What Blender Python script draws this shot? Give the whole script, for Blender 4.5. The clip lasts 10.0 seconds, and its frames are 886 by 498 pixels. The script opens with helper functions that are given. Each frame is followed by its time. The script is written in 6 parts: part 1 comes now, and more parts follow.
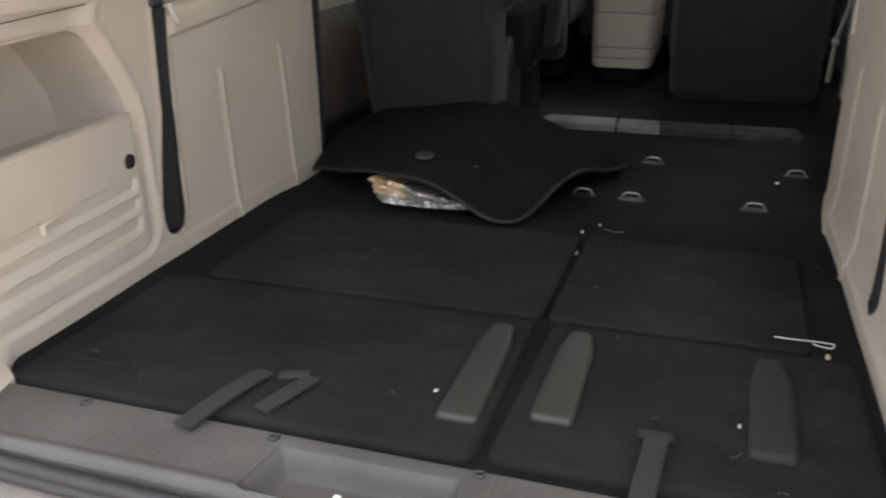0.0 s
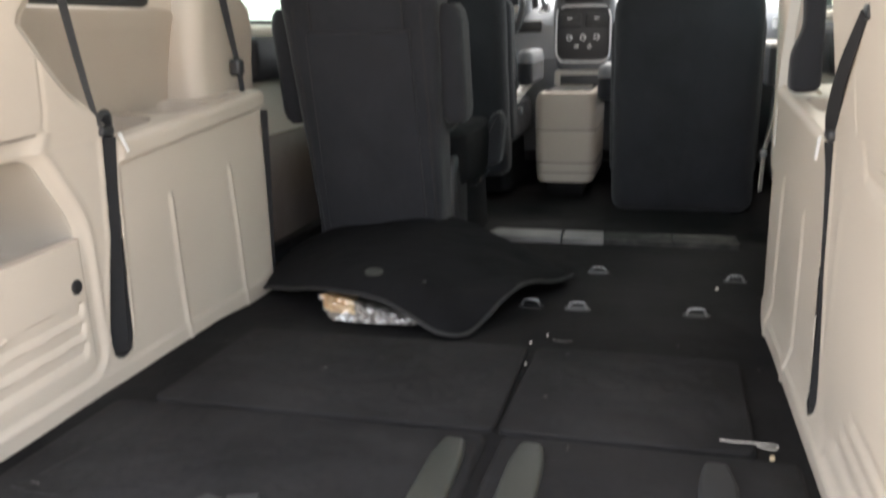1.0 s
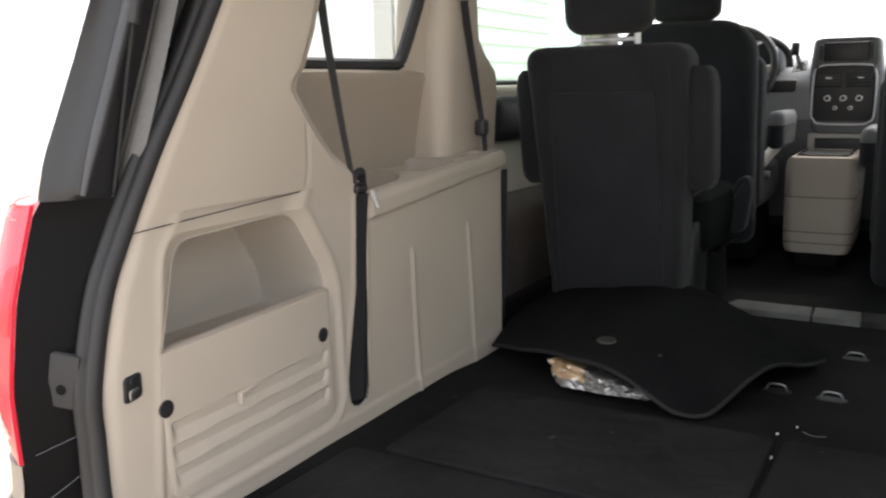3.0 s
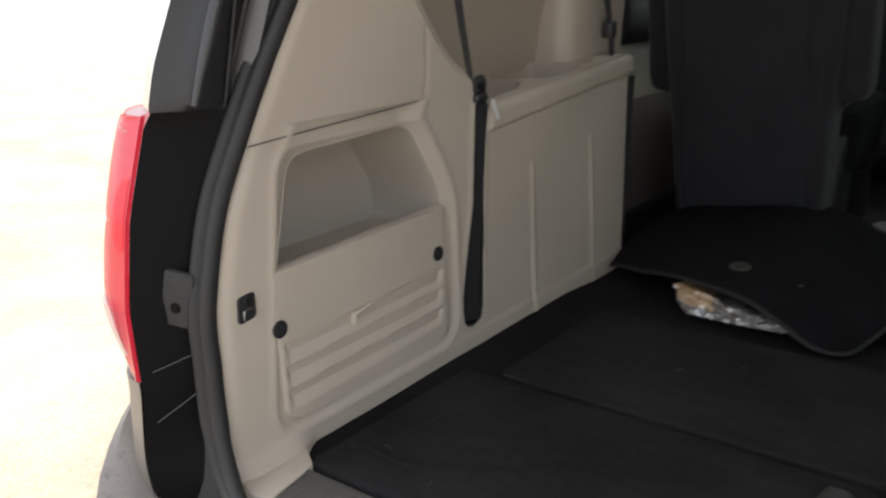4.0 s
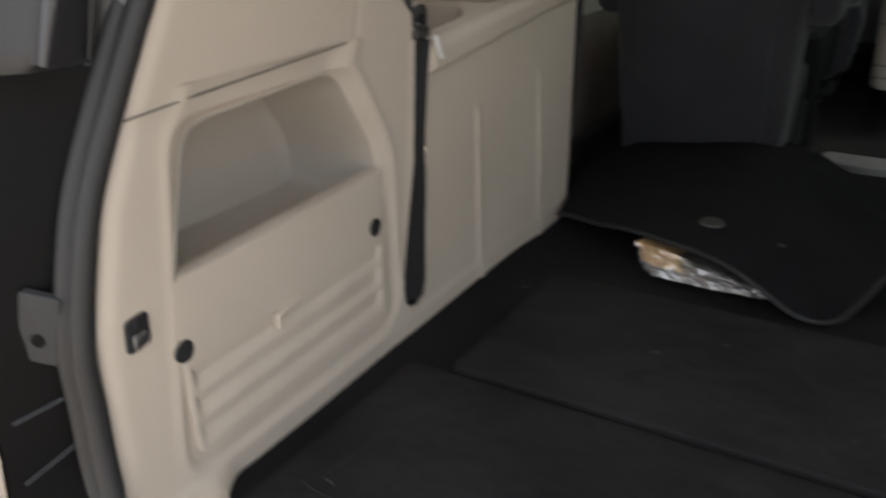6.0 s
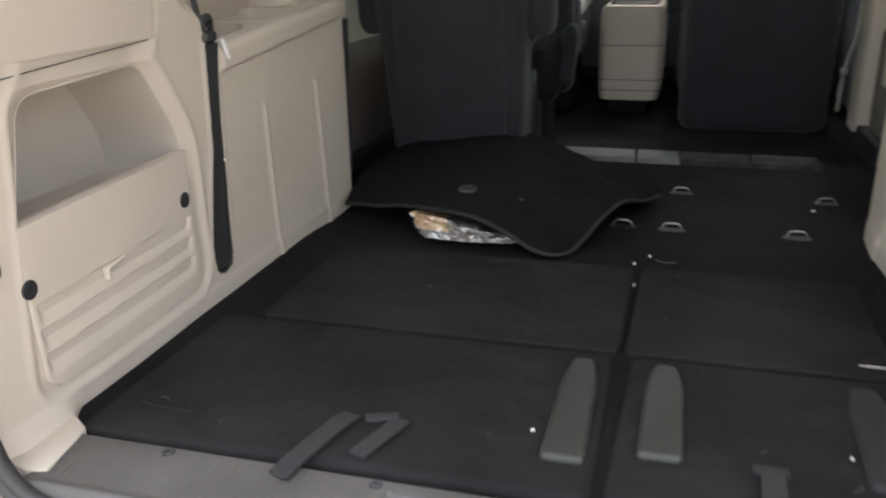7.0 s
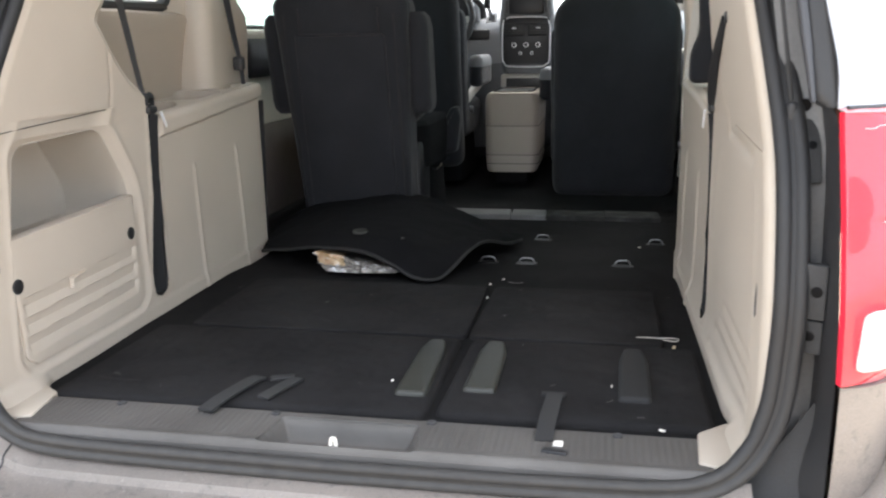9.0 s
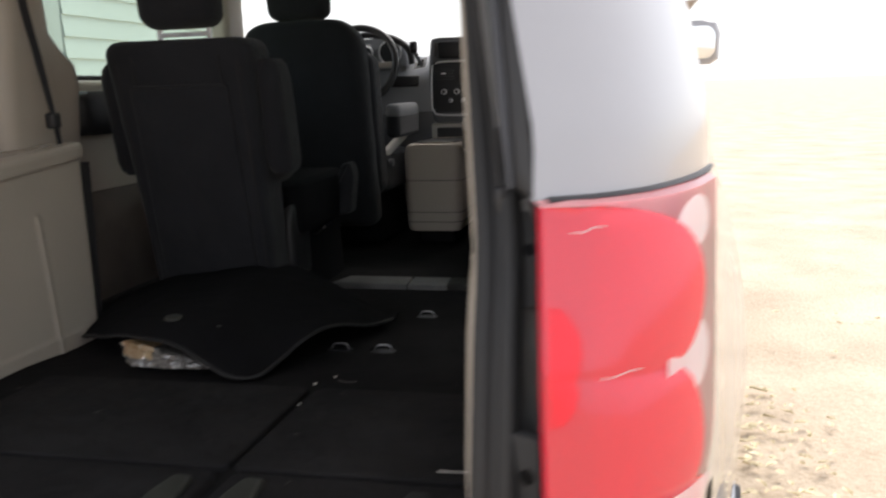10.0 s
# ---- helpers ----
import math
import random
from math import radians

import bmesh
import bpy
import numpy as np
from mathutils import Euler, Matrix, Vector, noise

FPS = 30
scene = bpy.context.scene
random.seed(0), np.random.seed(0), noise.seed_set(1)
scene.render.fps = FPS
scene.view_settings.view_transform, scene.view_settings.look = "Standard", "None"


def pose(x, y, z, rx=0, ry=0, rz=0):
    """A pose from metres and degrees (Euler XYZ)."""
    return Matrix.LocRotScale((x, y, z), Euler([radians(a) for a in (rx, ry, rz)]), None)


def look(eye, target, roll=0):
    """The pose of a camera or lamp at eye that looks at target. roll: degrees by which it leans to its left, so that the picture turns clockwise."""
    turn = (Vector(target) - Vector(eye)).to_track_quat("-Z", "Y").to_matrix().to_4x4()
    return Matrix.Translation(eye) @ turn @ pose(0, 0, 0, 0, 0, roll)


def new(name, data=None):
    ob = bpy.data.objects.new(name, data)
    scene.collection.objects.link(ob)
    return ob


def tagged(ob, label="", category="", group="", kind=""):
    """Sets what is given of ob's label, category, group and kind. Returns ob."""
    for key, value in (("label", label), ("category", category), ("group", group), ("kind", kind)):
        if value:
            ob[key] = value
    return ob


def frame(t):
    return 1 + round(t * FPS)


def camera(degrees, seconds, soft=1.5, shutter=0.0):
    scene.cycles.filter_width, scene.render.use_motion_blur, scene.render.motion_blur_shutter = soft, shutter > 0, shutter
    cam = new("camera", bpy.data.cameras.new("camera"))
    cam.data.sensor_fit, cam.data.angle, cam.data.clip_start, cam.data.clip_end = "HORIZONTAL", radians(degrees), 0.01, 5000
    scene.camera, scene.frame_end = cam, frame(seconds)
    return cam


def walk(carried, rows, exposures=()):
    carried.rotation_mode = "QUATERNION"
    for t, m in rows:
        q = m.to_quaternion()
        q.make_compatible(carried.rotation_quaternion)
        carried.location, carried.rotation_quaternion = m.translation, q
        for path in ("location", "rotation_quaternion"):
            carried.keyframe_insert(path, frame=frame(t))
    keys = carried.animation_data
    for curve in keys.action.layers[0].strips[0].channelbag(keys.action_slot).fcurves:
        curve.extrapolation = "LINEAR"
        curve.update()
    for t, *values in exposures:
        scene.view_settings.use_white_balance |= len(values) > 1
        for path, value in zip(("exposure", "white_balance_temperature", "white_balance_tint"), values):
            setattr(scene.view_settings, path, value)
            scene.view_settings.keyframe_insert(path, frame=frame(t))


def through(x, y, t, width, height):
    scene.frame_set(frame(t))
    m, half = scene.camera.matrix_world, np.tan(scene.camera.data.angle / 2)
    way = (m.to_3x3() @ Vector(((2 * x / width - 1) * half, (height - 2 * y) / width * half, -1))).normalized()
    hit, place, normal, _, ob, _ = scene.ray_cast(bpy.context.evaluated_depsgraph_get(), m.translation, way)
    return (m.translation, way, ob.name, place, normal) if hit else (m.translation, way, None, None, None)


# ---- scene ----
cam = camera(55.5, 10.0, 2.2, 0.5)
PATH = [
    (0, (0.34, -0.696, 0.612), (-0.238, 1.064, -0.142), -0.7),
    (0.5, (0.361, -0.697, 0.617), (-0.12, 1.104, -0.108), -1.3),
    (1, (0.364, -0.714, 0.622), (-0.137, 1.156, 0.122), -1.5),
    (1.5, (0.368, -0.715, 0.63), (-0.119, 1.192, 0.277), -1.6),
    (2, (0.358, -0.708, 0.635), (-0.233, 1.178, 0.326), -1.3),
    (2.5, (0.348, -0.696, 0.641), (-0.501, 1.085, 0.312), -1.6),
    (2.7, (0.334, -0.696, 0.641), (-0.589, 1.043, 0.293), -1.6),
    (3.8, (0.273, -0.664, 0.659), (-0.828, 0.923, 0.141), -0.3),
    (4, (0.236, -0.63, 0.65), (-0.919, 0.891, 0.057), -1.3),
    (4.5, (0.079, -0.486, 0.651), (-1.094, 0.993, -0.009), -1.5),
    (5, (-0.053, -0.387, 0.65), (-1.194, 1.084, -0.08), -2.2),
    (5.5, (-0.073, -0.379, 0.652), (-1.155, 1.109, -0.131), -1.2),
    (6, (0.029, -0.439, 0.664), (-0.891, 1.144, -0.14), -0.4),
    (6.2, (0.077, -0.488, 0.652), (-0.735, 1.155, -0.148), 1.2),
    (7.3, (0.182, -0.833, 0.595), (-0.248, 1.008, -0.057), -3.4),
    (7.5, (0.17, -0.919, 0.591), (-0.213, 0.933, -0.058), -4.3),
    (8, (0.182, -1.054, 0.6), (-0.09, 0.833, -0.003), -1.4),
    (8.5, (0.281, -1.153, 0.599), (-0.013, 0.762, 0.102), 0.5),
    (9, (0.386, -1.147, 0.597), (0.018, 0.761, 0.122), -1.0),
    (9.5, (0.544, -0.916, 0.584), (0.165, 1.003, 0.165), -1.7),
    (10, (0.75, -0.684, 0.602), (0.324, 1.233, 0.225), -1.8),
]
EXPOSURES = [(0.0, 1.95, 6500, 11), (0.5, 2.4, 6500, 11), (1.0, 2.6, 6500, 11), (1.5, 2.45, 6500, 11), (2.0, 2.15, 6500, 11), (2.5, 2.0, 6500, 11), (4.0, 1.18, 6400, 9), (4.5, 1.0, 6350, 8), (5.5, 1.05, 6350, 8), (6.0, 1.52, 6450, 10), (6.2, 1.68, 6450, 10), (7.3, 2.55, 6250, 11), (7.5, 2.85, 6150, 11), (8.0, 2.6, 6200, 11), (8.5, 2.4, 6200, 10), (9.0, 2.15, 6200, 10), (9.5, 1.75, 6350, 11), (10.0, 0.9, 6500, 13)]
walk(cam, [(t, look(eye, target, roll)) for t, eye, target, roll in PATH], EXPOSURES)

# ---- light: bright overcast day, a wide soft sun ----
SUN_EL, SUN_AZ = 60.0, 20.0
world = bpy.data.worlds.new("world")
scene.world = world
world.use_nodes = True
sky = world.node_tree.nodes.new("ShaderNodeTexSky")
sky.sky_type, sky.sun_disc = "NISHITA", False
sky.sun_elevation, sky.sun_rotation = radians(SUN_EL), radians(SUN_AZ)
sky.air_density, sky.dust_density, sky.ozone_density = 1.0, 4.0, 0.6
background = world.node_tree.nodes["Background"]
cloud = world.node_tree.nodes.new("ShaderNodeMix")
cloud.data_type = "RGBA"
cloud.inputs["Factor"].default_value = 0.7
cloud.inputs["B"].default_value = (6.2, 6.3, 6.4, 1)  # even cloud cover over most of the sky
world.node_tree.links.new(sky.outputs[0], cloud.inputs["A"])
world.node_tree.links.new(cloud.outputs["Result"], background.inputs[0])
background.inputs[1].default_value = 0.15
sun = new("sun", bpy.data.lights.new("sun", "SUN"))
sun.data.energy, sun.data.angle, sun.data.color = 1.5, radians(40), (1.0, 0.96, 0.9)
sun.matrix_world = look((0, 0, 0), (-math.sin(radians(SUN_AZ)) * math.cos(radians(SUN_EL)), -math.cos(radians(SUN_AZ)) * math.cos(radians(SUN_EL)), -math.sin(radians(SUN_EL))))


# ---- materials ----
def material(name, colour, rough=0.6, metal=0.0, vary=0.12, grain=60.0, bump=0.15, fine=600.0, coat=0.0, spec=0.5, depth=0.002, stain=None, sag=0.0):
    """Principled surface with colour variation at two scales, fine relief and uneven gloss; coordinates are in metres."""
    m = bpy.data.materials.new(name)
    m.use_nodes = True
    nodes, links = m.node_tree.nodes, m.node_tree.links
    p = nodes["Principled BSDF"]
    at = nodes.new("ShaderNodeTexCoord").outputs["Object"]
    big, small = nodes.new("ShaderNodeTexNoise"), nodes.new("ShaderNodeTexNoise")
    for n, s, d in ((big, grain / 10, 4), (small, fine, 3)):
        n.inputs["Scale"].default_value, n.inputs["Detail"].default_value = s, d
        links.new(at, n.inputs["Vector"])
    both = nodes.new("ShaderNodeMath")
    both.operation = "MULTIPLY_ADD"
    both.inputs[1].default_value = 0.6
    links.new(big.outputs[0], both.inputs[0])
    half = nodes.new("ShaderNodeMath")
    half.operation = "MULTIPLY"
    half.inputs[1].default_value = 0.4
    links.new(small.outputs[0], half.inputs[0])
    links.new(half.outputs[0], both.inputs[2])
    ramp = nodes.new("ShaderNodeValToRGB")
    ramp.color_ramp.elements[0].position, ramp.color_ramp.elements[1].position = 0.3, 0.7
    ramp.color_ramp.elements[0].color = (*[c * (1 - vary) for c in colour], 1)
    ramp.color_ramp.elements[1].color = (*[min(1, c * (1 + vary)) for c in (stain or colour)], 1)
    links.new(both.outputs[0], ramp.inputs[0])
    links.new(ramp.outputs[0], p.inputs["Base Color"])
    gloss = nodes.new("ShaderNodeMapRange")
    gloss.inputs["To Min"].default_value, gloss.inputs["To Max"].default_value = max(0.02, rough - 0.08), min(1, rough + 0.08)
    links.new(big.outputs[0], gloss.inputs[0])
    links.new(gloss.outputs[0], p.inputs["Roughness"])
    p.inputs["Metallic"].default_value = metal
    p.inputs["Coat Weight"].default_value = coat
    p.inputs["Specular IOR Level"].default_value = spec
    if bump:
        b = nodes.new("ShaderNodeBump")
        b.inputs["Strength"].default_value, b.inputs["Distance"].default_value = bump, depth
        links.new(small.outputs[0], b.inputs["Height"])
        links.new(b.outputs[0], p.inputs["Normal"])
        if sag:
            # slow unevenness of a soft covering
            slow, c = nodes.new("ShaderNodeTexNoise"), nodes.new("ShaderNodeBump")
            slow.inputs["Scale"].default_value, slow.inputs["Detail"].default_value = 11.0, 2.5
            links.new(at, slow.inputs["Vector"])
            c.inputs["Strength"].default_value, c.inputs["Distance"].default_value = 1.0, sag
            links.new(slow.outputs[0], c.inputs["Height"])
            links.new(c.outputs[0], b.inputs["Normal"])
    return m


def glass(name, tint, gloss=0.06):
    """A thin tinted pane: clear through, with a slight reflection."""
    m = bpy.data.materials.new(name)
    m.use_nodes = True
    nodes, links = m.node_tree.nodes, m.node_tree.links
    nodes.remove(nodes["Principled BSDF"])
    clear, shine, mix = (nodes.new("ShaderNode" + k) for k in ("BsdfTransparent", "BsdfGlossy", "MixShader"))
    clear.inputs[0].default_value = (*tint, 1)
    shine.inputs["Roughness"].default_value = gloss
    mix.inputs[0].default_value = 0.05
    links.new(clear.outputs[0], mix.inputs[1])
    links.new(shine.outputs[0], mix.inputs[2])
    links.new(mix.outputs[0], nodes["Material Output"].inputs[0])
    return m


def lens_material(name, colour, through=0.5, rough=0.12):
    """Coloured plastic of a lamp, glossy outside, that lets daylight through."""
    m = material(name, colour, rough, vary=0.05, bump=0.05, fine=300, coat=1.0)
    nodes, links = m.node_tree.nodes, m.node_tree.links
    nodes["Principled BSDF"].inputs["Coat IOR"].default_value = 1.75
    t, mix = nodes.new("ShaderNodeBsdfTranslucent"), nodes.new("ShaderNodeMixShader")
    t.inputs[0].default_value = (*colour, 1)
    mix.inputs[0].default_value = through
    links.new(nodes["Principled BSDF"].outputs[0], mix.inputs[1])
    links.new(t.outputs[0], mix.inputs[2])
    links.new(mix.outputs[0], nodes["Material Output"].inputs[0])
    return m


def dusty(m, colour, z0, z1, amount=0.8):
    """Road dust on the low sill side of a material, broken up by noise."""
    nodes, links = m.node_tree.nodes, m.node_tree.links
    p = nodes["Principled BSDF"]
    old = p.inputs["Base Color"].links[0].from_socket
    at = nodes.new("ShaderNodeTexCoord").outputs["Object"]
    split, low, n, k, mix = (nodes.new("ShaderNode" + s) for s in ("SeparateXYZ", "MapRange", "TexNoise", "Math", "Mix"))
    links.new(at, split.inputs[0])
    low.inputs["From Min"].default_value, low.inputs["From Max"].default_value = z1, z0
    links.new(split.outputs["Z"], low.inputs[0])
    n.inputs["Scale"].default_value, n.inputs["Detail"].default_value = 35.0, 6.0
    links.new(at, n.inputs["Vector"])
    k.operation, k.use_clamp = "MULTIPLY", True
    links.new(low.outputs[0], k.inputs[0])
    links.new(n.outputs[0], k.inputs[1])
    boost = nodes.new("ShaderNodeMath")
    boost.operation, boost.use_clamp = "MULTIPLY", True
    boost.inputs[1].default_value = amount * 1.9
    links.new(k.outputs[0], boost.inputs[0])
    mix.data_type = "RGBA"
    mix.inputs["B"].default_value = (*colour, 1)
    links.new(boost.outputs[0], mix.inputs["Factor"])
    links.new(old, mix.inputs["A"])
    links.new(mix.outputs["Result"], p.inputs["Base Color"])
    return m


def specked(m, colour, scale, start, end):
    """Small spatters and worn spots of another colour."""
    nodes, links = m.node_tree.nodes, m.node_tree.links
    p = nodes["Principled BSDF"]
    old = p.inputs["Base Color"].links[0].from_socket
    at = nodes.new("ShaderNodeTexCoord").outputs["Object"]
    n, cut, mix = (nodes.new("ShaderNode" + s) for s in ("TexNoise", "MapRange", "Mix"))
    n.inputs["Scale"].default_value, n.inputs["Detail"].default_value, n.inputs["Roughness"].default_value = scale, 5.0, 0.7
    links.new(at, n.inputs["Vector"])
    cut.inputs["From Min"].default_value, cut.inputs["From Max"].default_value = start, end
    links.new(n.outputs[0], cut.inputs[0])
    mix.data_type = "RGBA"
    mix.inputs["B"].default_value = (*colour, 1)
    links.new(cut.outputs[0], mix.inputs["Factor"])
    links.new(old, mix.inputs["A"])
    links.new(mix.outputs["Result"], p.inputs["Base Color"])
    return m


# the trim's beige, darkened for the shade the console stands in
CONSOLE_SHADED = material("shaded_console_plastic", (0.40, 0.35, 0.30), 0.55, vary=0.06, grain=45, bump=0.25, fine=900, depth=0.0006)
DOOR_CARPET = material("brown_grey_door_carpet", (0.19, 0.163, 0.143), 0.9, vary=0.25, grain=60, bump=0.5, fine=700, depth=0.002, spec=0.2)
BEIGE = material("beige_plastic", (0.505, 0.446, 0.376), 0.55, vary=0.06, grain=45, bump=0.25, fine=900, depth=0.0006)
# beige darkened for the shade of the window niche; also colours the right seam
SHADED_BEIGE = material("shaded_beige_plastic", (0.43, 0.365, 0.30), 0.6, vary=0.06, grain=45, bump=0.25, fine=900, depth=0.0006)
BEIGE_GREY = material("greyish_plastic", (0.46, 0.44, 0.40), 0.6, vary=0.06, grain=30, bump=0.25, fine=900, depth=0.0006)
BIN_GREY = material("grey_beige_bin_plastic", (0.44, 0.40, 0.345), 0.6, vary=0.08, grain=30, bump=0.25, fine=900, depth=0.0006)
HEADLINER = material("headliner_cloth", (0.55, 0.51, 0.45), 0.9, vary=0.06, bump=0.4, fine=900, depth=0.001)
CARPET = material("black_carpet", (0.0106, 0.0104, 0.0118), 0.95, vary=0.4, grain=40, bump=0.7, fine=500, depth=0.003, spec=0.1, stain=(0.0155, 0.015, 0.0155), sag=0.012)
MAT_PILE = material("black_mat_pile", (0.0080, 0.0080, 0.0090), 0.95, vary=0.4, grain=60, bump=0.7, fine=500, depth=0.003, spec=0.1, sag=0.008)
PANEL_CARPET = material("charcoal_carpet", (0.0148, 0.0140, 0.0155), 0.95, vary=0.4, grain=45, bump=0.7, fine=600, depth=0.0025, spec=0.15, stain=(0.021, 0.0205, 0.021), sag=0.02)
FABRIC = material("black_seat_fabric", (0.0200, 0.0210, 0.0250), 0.9, vary=0.25, grain=80, bump=0.6, fine=1100, depth=0.0015, spec=0.2, sag=0.010)
FABRIC.node_tree.nodes["Principled BSDF"].inputs["Sheen Weight"].default_value = 0.12
BLACK = material("black_plastic", (0.02, 0.02, 0.022), 0.45, vary=0.15, bump=0.3, fine=900, depth=0.0006)
GREY_PLASTIC = material("dark_grey_plastic", (0.06, 0.06, 0.063), 0.5, vary=0.12, grain=80, bump=0.35, fine=900, depth=0.0008)
COVER_CLOTH = material("black_cover_cloth", (0.0185, 0.0185, 0.0195), 0.8, vary=0.2, bump=0.5, fine=900, depth=0.001)
PAD = material("grey_vinyl", (0.032, 0.033, 0.0285), 0.5, vary=0.1, bump=0.3, fine=700, depth=0.0008)
RUBBER = material("black_rubber", (0.025, 0.025, 0.0265), 0.45, vary=0.15, bump=0.2, fine=400, depth=0.0006)
SEAL = dusty(material("door_seal_rubber", (0.017, 0.017, 0.018), 0.6, vary=0.2, bump=0.2, fine=400, depth=0.0006), (0.040, 0.038, 0.036), -0.01, 0.05)
WEB = material("belt_webbing", (0.012, 0.012, 0.014), 0.8, vary=0.2, bump=0.6, fine=1400, depth=0.0008)
BINDING = material("black_edge_binding", (0.0115, 0.0115, 0.0122), 0.7, vary=0.2, bump=0.6, fine=1400, depth=0.0008)
STRAP = material("grey_webbing", (0.027, 0.027, 0.028), 0.8, vary=0.15, bump=0.6, fine=1400, depth=0.0008)
STEEL = material("steel", (0.55, 0.55, 0.56), 0.28, 1.0, vary=0.08, bump=0.1)
BRIGHT = material("bright_metal", (0.85, 0.85, 0.86), 0.4, 0.2, vary=0.03, bump=0.0)
CHROME = material("chrome", (0.8, 0.8, 0.82), 0.1, 1.0, vary=0.03, bump=0.0)
FOIL = material("packed_contents", (0.105, 0.105, 0.098), 0.5, vary=0.4, grain=700, bump=0.6, fine=220, depth=0.003, stain=(0.27, 0.245, 0.21))
STRIP = material("worn_grey_metal", (0.13, 0.131, 0.128), 0.6, 0.2, vary=0.5, grain=110, bump=0.3, fine=300, depth=0.001)
STRIP_DULL = material("scuffed_dark_strip", (0.018, 0.018, 0.018), 0.9, 0.0, vary=0.5, grain=160, bump=0.3, fine=300, depth=0.001, stain=(0.055, 0.055, 0.053), spec=0.08)
PAINT = material("grey_metallic_paint", (0.34, 0.335, 0.345), 0.3, 0.35, vary=0.05, bump=0.05, fine=1500, coat=0.9)
JAMB = material("dark_painted_steel", (0.115, 0.112, 0.110), 0.45, 0.0, vary=0.2, grain=100, bump=0.15, fine=200)
HOUSING = material("black_lamp_housing", (0.005, 0.005, 0.0055), 0.5, vary=0.2, grain=100, bump=0.1, fine=200, spec=0.08)
BRACKET = material("dark_steel_bracket", (0.027, 0.027, 0.028), 0.75, vary=0.25, grain=100, bump=0.2, fine=300)
CHANNEL = material("grey_painted_channel", (0.045, 0.045, 0.05), 0.25, vary=0.1, bump=0.1)
DULL_STEEL = material("dull_steel", (0.22, 0.22, 0.225), 0.4, 0.9, vary=0.15, bump=0.1)
SILL = material("dusty_sill_plastic", (0.074, 0.068, 0.063), 0.62, vary=0.25, grain=60, bump=0.35, fine=900, depth=0.0008, stain=(0.103, 0.097, 0.091))
BUMPER = specked(specked(material("bumper_paint", (0.182, 0.164, 0.151), 0.5, 0.15, vary=0.3, stain=(0.205, 0.180, 0.160), grain=45, bump=0.25, fine=500, depth=0.0006, coat=0.2), (0.27, 0.25, 0.235), 130.0, 0.60, 0.72), (0.11, 0.102, 0.095), 40.0, 0.56, 0.74)
RED = lens_material("red_lens", (0.95, 0.050, 0.086), 0.38)
DEEP_RED = material("deep_red_lens", (0.80, 0.010, 0.028), 0.3, vary=0.05, bump=0.05, fine=300, coat=0.25)
ROSE = lens_material("rose_lens", (0.97, 0.47, 0.50), 0.6)
PALE_RED = lens_material("pink_outer_lens", (0.9, 0.42, 0.45), 0.5)
RED_EDGE = material("red_lens_edge", (0.62, 0.02, 0.045), 0.7, vary=0.05, bump=0.0, spec=0.2)
CLEAR = lens_material("clear_lens", (0.95, 0.92, 0.93), 0.5)
PAPER = material("white_paper", (0.75, 0.72, 0.66), 0.8, vary=0.1, bump=0.3, fine=200)
LINT = material("pale_lint", (0.14, 0.135, 0.13), 0.9, vary=0.2, bump=0.0)
TAN_PAPER = material("tan_paper", (0.55, 0.46, 0.3), 0.8, vary=0.15, bump=0.3, fine=200)
ORANGE = material("orange_print", (0.7, 0.33, 0.08), 0.4, vary=0.35, grain=300, bump=0.3, fine=150, stain=(0.8, 0.6, 0.35))
FILM = glass("crinkled_clear_film", (0.9, 0.9, 0.92), 0.25)
FILM.node_tree.nodes["Mix Shader"].inputs[0].default_value = 0.28
SCREEN = material("black_screen", (0.015, 0.015, 0.018), 0.4, vary=0.1, bump=0.0)
STACK_GREY = material("stack_plastic", (0.11, 0.113, 0.12), 0.45, vary=0.1, bump=0.3, fine=900, depth=0.0008)
# dark armrest tops painted grey for the windshield's light; also the recline knob
LIT_ARM_KNOB_GREY = material("lit_armrest_top_and_knob_grey", (0.17, 0.173, 0.18), 0.85, vary=0.2, bump=0.5, fine=900, depth=0.001)
DASH = material("dash_plastic", (0.27, 0.277, 0.29), 0.5, vary=0.1, bump=0.35, fine=900, depth=0.0008)
TYRE = material("tyre_rubber", (0.022, 0.022, 0.022), 0.8, vary=0.2, bump=0.3, fine=300)
SIDING = material("white_siding", (0.78, 0.79, 0.78), 0.6, vary=0.05, grain=8, bump=0.15, fine=90)
SOIL = specked(material("pale_sandy_ground", (0.47, 0.375, 0.27), 0.95, vary=0.2, grain=18, bump=0.6, fine=60, depth=0.015, stain=(0.56, 0.47, 0.36)), (0.38, 0.29, 0.20), 7.0, 0.58, 0.80)
LEAF = material("dry_leaf", (0.55, 0.40, 0.20), 0.8, vary=0.4, grain=60, bump=0.3, fine=200, stain=(0.75, 0.66, 0.48))
GREEN_GLASS = glass("tinted_glass", (0.48, 0.63, 0.555))
DARK_GLASS = glass("privacy_glass", (0.50, 0.52, 0.50))
CLEAR_GLASS = glass("windshield_glass", (0.92, 0.95, 0.94))
MIRROR = material("mirror", (0.8, 0.82, 0.82), 0.04, 1.0, vary=0.02, bump=0.0)


# ---- mesh tools ----
def thing(name, label="", category="", group="", kind="", at=(0, 0, 0)):
    ob = new(name)
    ob.location = at
    return tagged(ob, label, category, group, kind)


